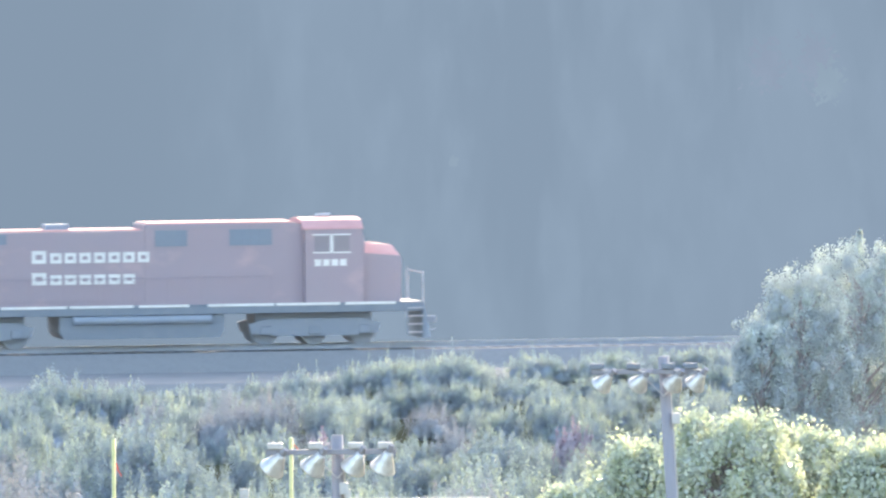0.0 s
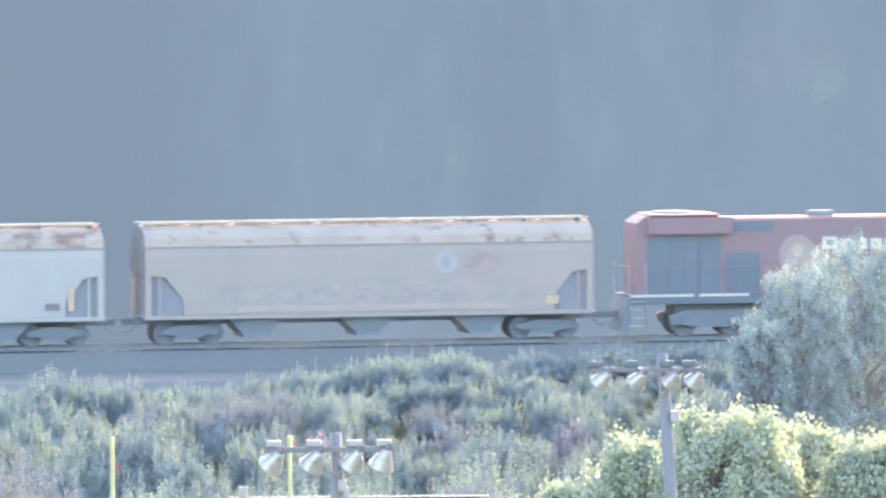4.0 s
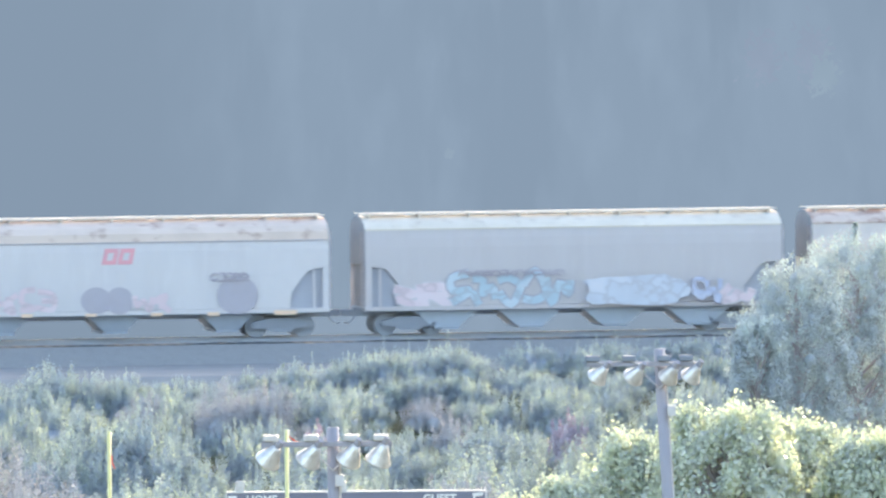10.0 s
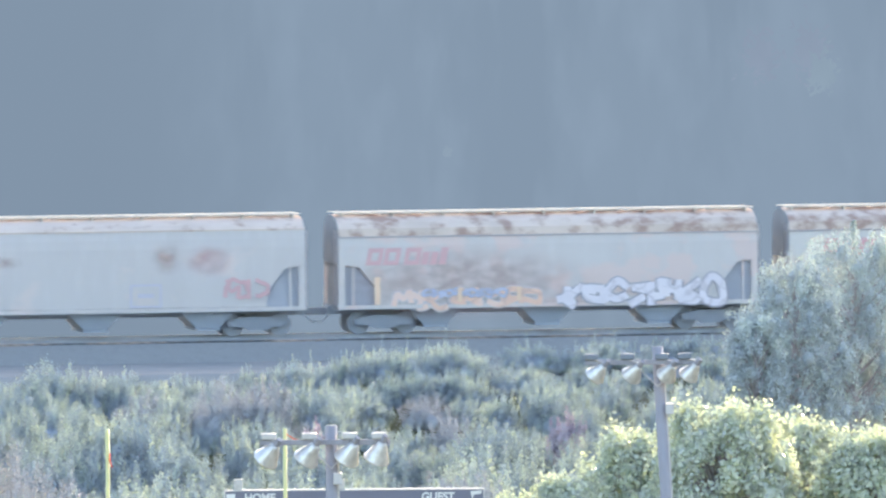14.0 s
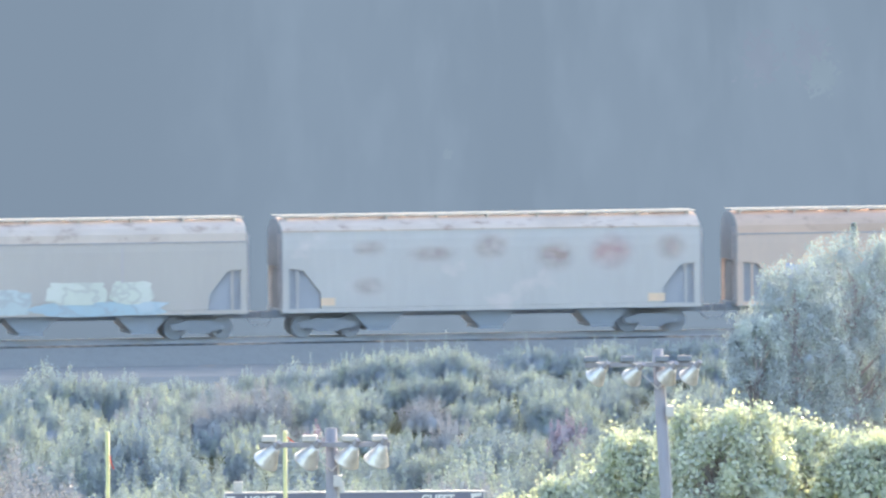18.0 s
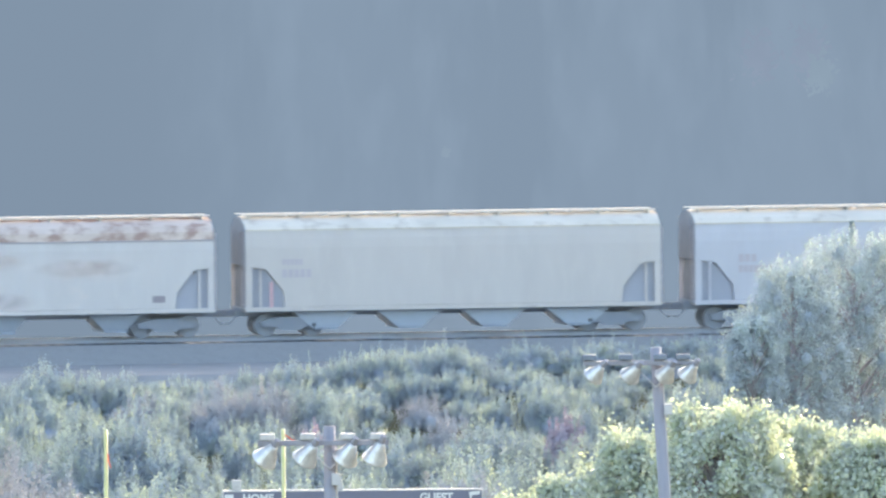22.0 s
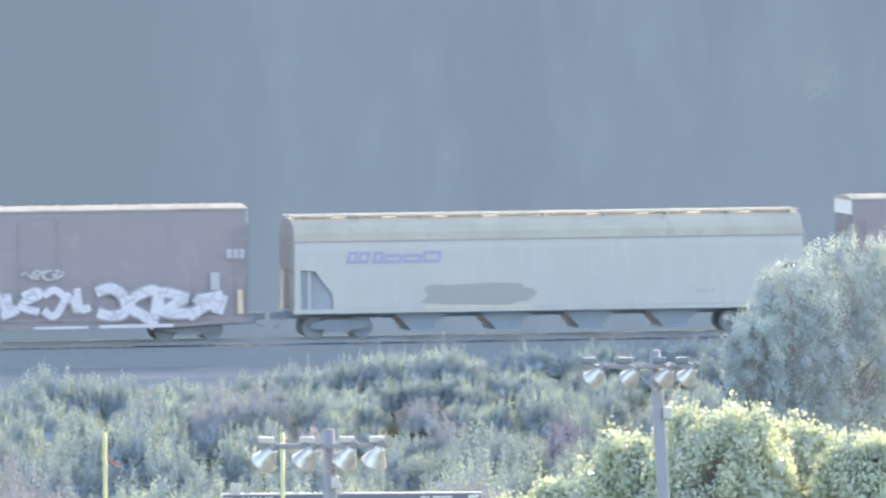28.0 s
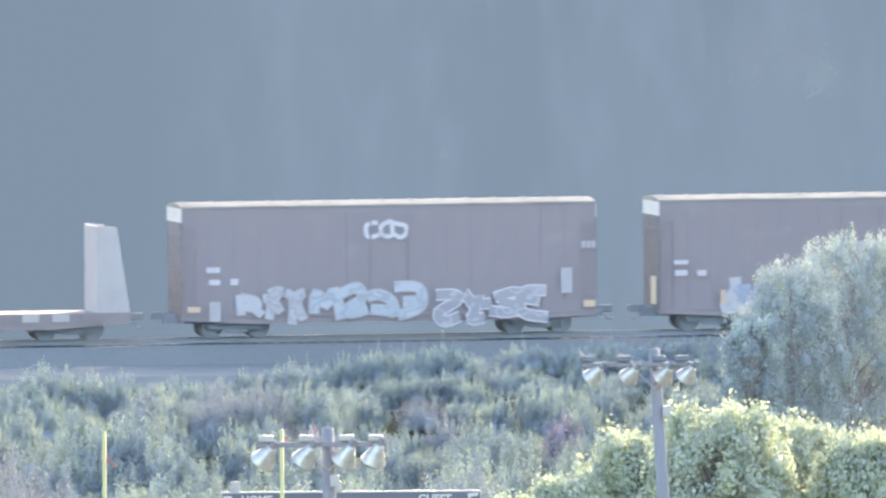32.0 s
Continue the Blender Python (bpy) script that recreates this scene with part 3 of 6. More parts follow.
def goal_post():
    ob = thing("goal_post", "yellow football goal post with an orange wind ribbon", "goal post", pose(-7.68, 600, 0))
    half = 2.83
    for x in (-half, half):
        part("upright", tubes(((x, 0, 3.0), (x, 0, 9.21), 0.065), n=12), yellow, ob, smooth=True)
    part("crossbar", tubes(((-half, 0, 3.05), (half, 0, 3.05), 0.08), n=12), yellow, ob, smooth=True)
    part("gooseneck", tubes(((0, 0, 3.05), (0, 0.9, 2.6), 0.09), ((0, 0.9, 2.6), (0, 1.2, -0.3), 0.09), n=12), yellow, ob, smooth=True)
    bm = bmesh.new()
    pts = [(0.0, 0.0), (0.03, -0.12), (0.06, -0.24), (0.12, -0.33), (0.17, -0.42)]
    for (x0, z0), (x1, z1) in zip(pts, pts[1:]):
        vs = [bm.verts.new(p) for p in ((x0, -0.03, z0), (x1, -0.035, z1), (x1 + 0.035, 0.03, z1 + 0.02), (x0 + 0.035, 0.035, z0 + 0.02))]
        bm.faces.new(vs)
    bmesh.ops.solidify(bm, geom=bm.faces[:], thickness=0.006)
    rib = part("ribbon", bm, ribbon_red, ob, "orange wind ribbon", at=pose(-half + 0.06, -0.05, 8.45))
    two = part("ribbon", rib.data, None, ob, "orange wind ribbon", at=pose(half + 0.06, -0.05, 9.0))
    return ob, rib, two


def lettering(name, words, size, at, material, parent):
    cu = bpy.data.curves.new(name, "FONT")
    cu.body, cu.size, cu.extrude, cu.offset = words, size, 0.006, 0.014
    tmp = new(name, cu)
    me = bpy.data.meshes.new_from_object(tmp.evaluated_get(bpy.context.evaluated_depsgraph_get()))
    bpy.data.objects.remove(tmp)
    me.materials.clear()
    me.materials.append(material)
    return part(name, me, None, parent, at=at)


def scoreboard():
    x0, x1, top = -6.93, 1.50, 6.42
    ob = thing("scoreboard", "dark blue scoreboard with white words for both teams", "scoreboard", pose(0, 615, 0))
    part("panel", boxes((x0, x1, 0, 0.25, 3.6, top), bevel=0.01), navy_panel, ob)
    part("frame", boxes((x0 - 0.03, x1 + 0.03, -0.02, 0.27, top, top + 0.05), (x0 - 0.05, x0 - 0.002, -0.02, 0.27, 3.58, top), (x1 + 0.002, x1 + 0.05, -0.02, 0.27, 3.58, top)), galv, ob)
    for x in (x0 + 1.4, x1 - 1.4):
        part("post", boxes((x - 0.12, x + 0.12, 0.26, 0.5, -0.3, top - 0.1), bevel=0.01), galv, ob)
    lettering("word", "HOME", 0.36, pose(x0 + 0.62, -0.012, top - 0.33, 90), white_paint, ob)
    lettering("word", "GUEST", 0.36, pose(x0 + 6.41, -0.012, top - 0.33, 90), white_paint, ob)
    part("emblem", boxes((x0 + 0.03, x0 + 0.32, -0.02, -0.004, top - 0.35, top - 0.08)), white_paint, ob, "white square emblem")
    part("arrow_sign", slab([(x1 - 0.42, top - 0.05), (x1 - 0.03, top - 0.02), (x1 - 0.08, top - 0.14), (x1 - 0.3, top - 0.16), (x1 - 0.36, top - 0.32)], -0.02, -0.004), white_paint, ob)
    for x, w, h in ((x0 + 0.42, 0.30, 0.34), (x0 + 3.78, 0.24, 0.32)):
        part("loudspeaker", boxes((x - w / 2, x + w / 2, 0.02, 0.22, top + 0.05, top + 0.05 + h), bevel=0.02), white_box, ob, "pale box on the scoreboard's top edge")
    part("antenna", tubes(((x0 + 4.1, 0.1, top + 0.05), (x0 + 4.16, 0.1, top + 0.28), 0.02), n=6), galv, ob)


plants()
light_pole("tall wooden pole with four white floodlights and ballast boxes", pose(-2.36, 420, 0), 18.08, (-1.60, 1.32),
           ((-1.58, 46, 44), (-0.68, 46, 42), (0.22, 42, 38), (0.88, 40, 32)), 0.3, 0.19, (0.14, 16.9), 1)
light_pole("leaning wooden pole with four white floodlights", pose(5.33, 453.6, 0), 18.28, (-1.75, 0.95),
           ((-1.66, 52, 46), (-0.78, 40, 50), (0.06, 36, 48), (0.60, 46, 44)), 3.1, 0.05, (0.29, 16.79), 2, hazed_grey, 0.98)
GOAL, RIBBON, RIBBON_TWO = goal_post()
scoreboard()

DECALS = {}
DECALS["H1"] = [
    ("disc", "grey", 2.48, 3.33, 2.51, 3.39),
    ("disc", "greyd", 2.71, 3.10, 2.74, 3.14),
    ("blotch", "pink", 3.44, 4.93, 2.53, 3.33),
    ("plate", "rustl", -4.97, 5.25, 1.20, 1.41),
    ("blotch", "pale", -5.18, 5.68, 1.43, 2.21),
    ("plate", "amber", 6.71, 7.18, 1.33, 1.65),
]
DECALS["H2"] = [
    ("mark", "red", -6.70, -3.76, 2.74, 3.35),
    ("disc", "navy", -5.04, -3.76, 1.06, 2.15),
    ("disc", "navy", -2.74, -1.54, 1.04, 2.16),
    ("disc", "navy", -1.48, -0.51, 1.07, 2.21),
    ("disc", "navy", -0.26, 0.98, 1.05, 2.19),
    ("disc", "navy", 1.02, 2.16, 1.07, 2.26),
    ("disc", "navy", 2.44, 3.77, 1.03, 2.23),
    ("plate", "amber", -6.77, -6.47, 1.17, 2.19),
    ("plate", "amber", -3.48, -3.23, 1.19, 1.76),
    ("plate", "amber", -1.28, -1.03, 1.18, 1.75),
    ("plate", "amber", 1.02, 1.28, 1.14, 1.71),
    ("plate", "amber", 3.25, 3.51, 1.18, 1.72),
    ("plate", "amber", 6.55, 6.79, 1.34, 2.14),
    ("plate", "dark", 5.69, 6.23, 1.37, 1.62),
]
DECALS["H3"] = [
    ("mark", "red", -6.68, -3.76, 2.65, 3.28),
    ("plate", "dark", -5.83, -5.40, 1.28, 1.51),
    ("tag", "brownl", 3.24, 5.17, 1.41, 2.38),
    ("plate", "dark", 5.73, 6.25, 1.34, 1.62),
]
DECALS["H4"] = [
    ("ring", "greyd", 2.11, 3.29, 2.35, 3.49),
    ("blotch", "tan", 1.58, 5.86, 2.48, 3.64),
    ("blotch", "smoke", -2.95, -0.34, 1.04, 2.0),
    ("blotch", "smoke", 0.6, 4.6, 1.05, 2.2),
    ("blotch", "slate", -2.3, -1.2, 1.15, 1.75),
    ("blotch", "slate", 1.2, 2.4, 1.15, 1.9),
    ("blotch", "slate", 3.0, 4.2, 1.2, 2.0),
    ("bars", "greyd", 5.75, 6.39, 1.41, 1.54),
]
DECALS["H5"] = [
    ("tag", "pink", -6.85, -4.71, 0.96, 2.12),
    ("tag", "cyan", -4.82, -0.10, 1.01, 2.34),
    ("tag", "navy", -4.39, -0.43, 2.17, 2.43),
    ("cloud", "bluel", 0.22, 4.30, 1.01, 2.17),
    ("tag", "blue", 4.41, 5.48, 1.12, 2.07),
    ("tag", "pink", 5.55, 6.77, 0.89, 2.05),
]
DECALS["H6"] = [
    ("ring", "navy", -7.87, -6.34, 2.56, 3.89),
    ("mark", "redo", -0.55, 0.71, 2.83, 3.42),
    ("bars", "grey", -6.38, -5.21, 2.75, 2.87),
    ("bars", "grey", -6.34, -5.21, 2.20, 2.37),
    ("tag", "pink", -5.74, -2.32, 0.99, 2.01),
    ("disc", "slate", -1.34, -0.19, 0.99, 2.00),
    ("disc", "slate", -0.40, 0.63, 0.97, 1.99),
    ("tag", "pink", 0.67, 2.06, 0.96, 1.80),
    ("disc", "slate", 3.78, 5.34, 0.91, 2.34),
    ("tag", "navy", 3.56, 4.96, 2.14, 2.48),
    ("plate", "amber", -6.68, -5.85, 0.90, 1.07),
    ("plate", "amber", -3.61, -3.18, 0.92, 1.05),
    ("plate", "amber", -1.21, -0.78, 0.91, 1.03),
    ("plate", "amber", 1.27, 1.70, 0.89, 1.02),
    ("plate", "amber", 3.41, 3.84, 0.88, 1.01),
    ("plate", "amber", 5.92, 6.78, 0.88, 1.05),
]
DECALS["H7"] = [
    ("mark", "red", -6.93, -3.95, 2.72, 3.33),
    ("plate", "amber", -6.76, -6.54, 1.21, 2.33),
    ("cloud", "ochre", -3.48, -0.75, 0.96, 2.12),
    ("disc", "navy", 2.24, 3.20, 1.14, 2.20),
    ("plate", "navy", 2.56, 4.92, 1.08, 2.08),
    ("disc", "navy", 4.38, 5.41, 1.07, 2.08),
    ("plate", "amber", -3.39, -3.18, 1.19, 1.76),
    ("plate", "amber", -1.07, -0.83, 1.19, 1.76),
    ("plate", "amber", 1.17, 1.39, 1.20, 1.75),
    ("plate", "amber", 3.46, 3.70, 1.19, 1.76),
    ("plate", "amber", 6.52, 6.76, 1.34, 2.22),
    ("plate", "dark", 5.84, 6.31, 1.39, 1.68),
    ("bars", "tan", 4.17, 5.13, 2.86, 2.97),
    ("tag", "grey", -6.29, -5.33, 1.52, 1.86),
]
DECALS["H8"] = [
    ("mark", "reddull", -6.95, -3.78, 2.58, 3.22),
    ("blotch", "rust", -7.16, 0.33, 0.87, 2.77),
    ("tag", "orange", -5.88, -0.31, 0.86, 1.75),
    ("tag", "blue", -4.81, -1.60, 1.33, 1.71),
    ("piece", "white", 0.29, 6.67, 0.87, 2.08),
    ("plate", "amber", -6.63, -6.41, 1.12, 2.14),
    ("plate", "amber", -3.48, -3.31, 1.18, 1.71),
    ("plate", "amber", -1.23, -1.06, 1.19, 1.72),
]
DECALS["H9"] = [
    ("ring", "brownl", 2.06, 3.22, 2.38, 3.52),
    ("blotch", "brownl", -6.73, -5.45, 2.66, 3.29),
    ("blotch", "brownl", -4.39, -3.01, 2.69, 3.05),
    ("blotch", "reddull", 3.50, 4.88, 2.44, 3.25),
    ("plate", "smoke", 1.25, 2.45, 1.13, 1.21),
    ("plate", "smoke", 1.25, 2.45, 1.93, 2.01),
    ("plate", "smoke", 1.25, 1.33, 1.21, 1.93),
    ("plate", "smoke", 2.37, 2.45, 1.21, 1.93),
    ("plate", "smoke", 1.55, 2.15, 1.50, 1.66),
    ("tag", "reddull", 4.88, 6.49, 1.33, 2.21),
    ("bars", "greyd", -6.41, -3.86, 1.65, 1.76),
]
DECALS["H10"] = [
    ("cloud", "blue", -6.91, -5.31, 1.02, 2.56),
    ("cloud", "blue", 4.65, 6.32, 0.97, 2.33),
    ("cloud", "ink", -5.73, -1.5, 0.94, 2.46),
    ("cloud", "blue", -1.46, -0.71, 1.64, 2.38),
    ("cloud", "ink", -0.9, 5.03, 0.94, 2.52),
    ("lines", "white", -5.6, -1.5, 1.02, 2.46),
    ("lines", "white", -0.8, 5.0, 1.02, 2.5),
    ("blotch", "slate", 3.4, 6.2, 2.75, 3.5),
]
DECALS["H11"] = [
    ("blotch", "brownl", -5.21, -4.15, 3.07, 3.54),
    ("blotch", "brownl", -3.08, -1.58, 2.83, 3.29),
    ("blotch", "brownl", -0.62, 0.56, 2.94, 3.68),
    ("ring", "brownl", 1.63, 3.24, 2.34, 3.54),
    ("blotch", "reddull", 3.78, 5.17, 2.56, 3.51),
    ("blotch", "brownl", 6.25, 7.32, 2.84, 3.58),
    ("plate", "amber", -6.49, -5.96, 1.20, 1.49),
    ("plate", "amber", 5.93, 6.57, 1.18, 1.48),
    ("blotch", "brownl", -5.21, -4.15, 1.64, 2.17),
]
DECALS["H12"] = [
    ("tag", "orange", -6.49, -5.64, 1.08, 2.05),
    ("cloud", "lav", -5.64, -3.73, 1.02, 2.14),
    ("tag", "bluel", -5.43, -4.36, 1.66, 2.25),
    ("plate", "orange", -4.09, -3.41, 1.01, 2.19),
    ("cloud", "bluel", -3.41, -2.23, 1.21, 2.18),
    ("cloud", "teal", -2.23, 0.05, 0.97, 1.98),
    ("cloud", "cyan", -0.03, 5.25, 0.92, 1.51),
    ("cloud", "green", 0.48, 2.90, 1.35, 2.24),
    ("cloud", "green", 2.92, 4.61, 1.36, 2.25),
    ("plate", "greyd", -3.32, -3.26, 2.27, 3.74),
    ("plate", "greyd", 3.39, 3.45, 2.17, 3.44),
]
DECALS["H13"] = [
    ("bars", "greyd", -6.23, -5.51, 2.52, 2.81),
    ("bars", "greyd", -6.23, -4.87, 2.13, 2.39),
]
DECALS["H14"] = [
    ("bars", "greyd", -6.50, -5.69, 2.67, 2.88),
    ("bars", "greyd", -6.50, -5.35, 2.20, 2.50),
    ("plate", "reddull", -6.97, -6.84, 1.03, 2.05),
]
DECALS["H15"] = [
    ("mark", "red", -6.84, -3.86, 2.68, 3.27),
    ("plate", "dark", 5.60, 6.07, 1.34, 1.59),
    ("blotch", "tan", -2.69, 0.51, 2.66, 3.19),
    ("blotch", "tan", 1.58, 4.57, 2.39, 2.92),
    ("blotch", "grey", -1.62, 0.8, 1.2, 1.7),
]
DECALS["H16"] = [
    ("mark", "red", -6.87, -3.88, 2.63, 3.26),
    ("bars", "grey", -6.81, -5.63, 2.30, 2.43),
    ("plate", "amber", -6.66, -6.42, 1.08, 2.14),
    ("plate", "amber", -4.43, -4.26, 1.26, 1.64),
    ("plate", "amber", -2.38, -2.19, 1.09, 1.70),
    ("plate", "amber", 0.71, 0.92, 1.17, 1.74),
    ("plate", "amber", 3.71, 3.88, 1.23, 1.65),
    ("plate", "amber", 6.16, 6.40, 1.28, 2.04),
    ("cloud", "slate", -2.21, -1.09, 1.27, 1.8),
    ("cloud", "smoke", -0.82, 0.79, 1.24, 1.85),
    ("disc", "slate", 0.11, 0.75, 1.91, 2.67),
    ("tag", "lav", -5.31, -3.07, 1.24, 1.81),
    ("plate", "dark", 5.65, 6.08, 1.33, 1.56),
]
DECALS["B1"] = [
    ("cloud", "bluew", -5.51, -1.09, 0.44, 2.13),
    ("tag", "navy", -5.34, -1.20, 0.55, 1.92),
    ("tag", "white", -5.34, -1.30, 0.61, 2.13),
    ("plate", "white", -6.87, -6.36, 2.39, 2.64),
    ("plate", "white", -6.87, -6.45, 2.01, 2.22),
    ("plate", "white", -6.02, -5.73, 2.00, 2.21),
    ("blotch", "tan", -0.45, 1.25, 1.23, 2.12),
    ("tag", "pink", 1.68, 3.30, 0.45, 1.95),
    ("blotch", "tan", 3.20, 5.63, 0.50, 1.95),
    ("cloud", "bluew", 4.88, 5.52, 1.84, 2.09),
    ("plate", "amber", -7.81, -7.64, 1.04, 1.99),
    ("plate", "amber", 7.75, 7.88, 1.02, 1.93),
    ("tag", "tan", -6.94, -5.56, 0.70, 1.44),
    ("tag", "ochre", 6.27, 6.81, 0.72, 1.46),
]
DECALS["P"] = [
    ("mark", "blued", -7.71, -4.08, 2.80, 3.23),
    ("bars", "grey", -7.64, -6.79, 2.38, 2.51),
    ("bars", "grey", -7.64, -6.64, 1.92, 2.08),
    ("cloud", "olive", -4.94, -0.56, 1.18, 2.02),
    ("plate", "ochre", -4.72, -0.67, 1.01, 1.18),
    ("bars", "greyd", 5.54, 6.29, 1.54, 1.64),
]
DECALS["B2"] = [
    ("tag", "grey", -8.03, -6.47, 2.86, 4.17),
    ("plate", "white", -7.11, -6.54, 2.50, 2.69),
    ("plate", "white", -7.05, -6.58, 2.06, 2.27),
    ("plate", "white", -6.20, -5.86, 2.05, 2.23),
    ("plate", "red2", -6.15, -5.56, 0.63, 2.00),
    ("plate", "grey", -7.05, -6.58, 0.64, 1.80),
    ("tag", "cyan", -5.35, -1.46, 0.45, 1.92),
    ("plate", "amber", -5.1, -4.85, 1.1, 1.45),
    ("plate", "amber", -2.3, -2.05, 1.05, 1.4),
    ("tag", "white", -1.63, 1.91, 0.90, 2.12),
    ("tag", "white", 2.13, 6.92, 0.54, 2.23),
    ("plate", "white", -0.18, 1.85, 0.55, 0.64),
    ("plate", "white", 2.28, 5.06, 0.55, 0.68),
    ("bars", "bluew", 7.09, 7.82, 3.07, 3.41),
    ("plate", "amber", -7.79, -7.58, 1.01, 1.92),
    ("plate", "amber", 7.48, 7.70, 1.00, 1.91),
    ("tag", "grey", -0.61, 0.89, 2.34, 2.76),
    ("plate", "grey", 6.45, 6.79, 1.92, 2.56),
]
DECALS["B3"] = [
    ("cloud", "bluew", -5.44, -1.87, 0.53, 1.42),
    ("tag", "bluew", -5.27, -1.87, 0.53, 2.26),
    ("tag", "blue", -4.85, -2.08, 0.99, 1.84),
    ("cloud", "tan", 1.75, 3.67, 0.69, 1.43),
    ("tag", "grey", 1.75, 4.95, 0.52, 1.53),
    ("plate", "amber", -8.07, -7.86, 1.06, 2.11),
    ("plate", "amber", 7.62, 7.79, 1.15, 2.06),
    ("plate", "amber", -5.40, -5.23, 1.02, 1.55),
    ("plate", "amber", -2.42, -2.21, 1.02, 1.61),
    ("plate", "amber", 4.65, 4.87, 0.96, 1.51),
    ("plate", "amber", -0.38, 0.09, 0.50, 0.63),
    ("bars", "grey", -1.12, 0.52, 2.93, 3.31),
    ("bars", "grey", -0.59, 0.47, 2.34, 2.46),
    ("plate", "white", -7.18, -6.63, 2.52, 2.69),
    ("plate", "white", -7.14, -6.67, 2.10, 2.31),
    ("plate", "white", -6.29, -5.95, 2.09, 2.30),
    ("plate", "grey", 6.32, 6.83, 1.80, 2.54),
    ("tag", "grey", 6.66, 7.52, 3.06, 3.69),
    ("plate", "white", -0.34, -0.19, 1.69, 2.04),
]
DECALS["B4"] = [
    ("tag", "white", -0.91, 0.67, 3.64, 4.44),
    ("plate", "white", -6.93, -6.42, 2.47, 2.68),
    ("plate", "white", -6.84, -6.42, 2.01, 2.22),
    ("plate", "white", -6.03, -5.73, 2.00, 2.25),
    ("tag", "bluew", -5.71, -3.15, 0.62, 1.93),
    ("tag", "bluel", -2.94, 1.23, 0.53, 1.94),
    ("piece", "slate", 1.65, 5.98, 0.50, 1.90),
    ("bars", "bluew", 7.27, 7.83, 3.19, 3.45),
    ("plate", "amber", -7.67, -7.18, 1.01, 1.22),
    ("plate", "amber", 7.33, 7.78, 1.00, 1.25),
    ("plate", "grey", 6.47, 6.90, 1.52, 2.47),
    ("plate", "grey", -6.84, -6.42, 0.66, 1.40),
]

# ------------------------------------------------------------------ the train
# colours of marks and graffiti; pink and pale blues washed out for haze
DECAL_COL = {
    "red": (0.50, 0.075, 0.095), "redo": (0.62, 0.06, 0.10), "reddull": (0.48, 0.16, 0.15), "red2": (0.60, 0.18, 0.20), "white": (0.62, 0.62, 0.67),
    "pale": (0.60, 0.60, 0.58), "grey": (0.36, 0.37, 0.38), "greyd": (0.26, 0.25, 0.26), "dark": (0.05, 0.05, 0.06), "navy": (0.07, 0.085, 0.125),
    "slate": (0.10, 0.14, 0.19), "amber": (0.74, 0.47, 0.17), "ochre": (0.58, 0.48, 0.20), "orange": (0.72, 0.36, 0.12), "rust": (0.30, 0.15, 0.09),
    "rustl": (0.46, 0.34, 0.24), "brownl": (0.36, 0.26, 0.21), "tan": (0.50, 0.42, 0.33), "pink": (0.50, 0.36, 0.38), "cyan": (0.08, 0.36, 0.44),
    "blue": (0.14, 0.30, 0.52), "blued": (0.08, 0.12, 0.38), "bluel": (0.29, 0.43, 0.52), "bluew": (0.36, 0.39, 0.43), "lav": (0.52, 0.50, 0.66),
    "teal": (0.26, 0.44, 0.42), "green": (0.48, 0.58, 0.42), "olive": (0.10, 0.12, 0.06), "smoke": (0.30, 0.34, 0.44), "ink": (0.03, 0.04, 0.08)}


def paint(col):
    c = DECAL_COL[col]
    return surface("paint_" + col, c, tuple(v * 0.82 for v in c), rough=0.6, haze_mix=0.38 if sum(c) > 0.2 else 0.30, scale=2.5)


def sprayed(col):
    c = DECAL_COL[col]
    dim = sum(c) / 3 < 0.15
    pale = tuple(min(0.8, v * 0.7 + 0.20) for v in c) if not dim else tuple(v + 0.04 for v in c)
    dark = tuple(v * 0.62 for v in c) if not dim else (0.36, 0.38, 0.42)
    return spray("spray_" + col, c, pale, dark)


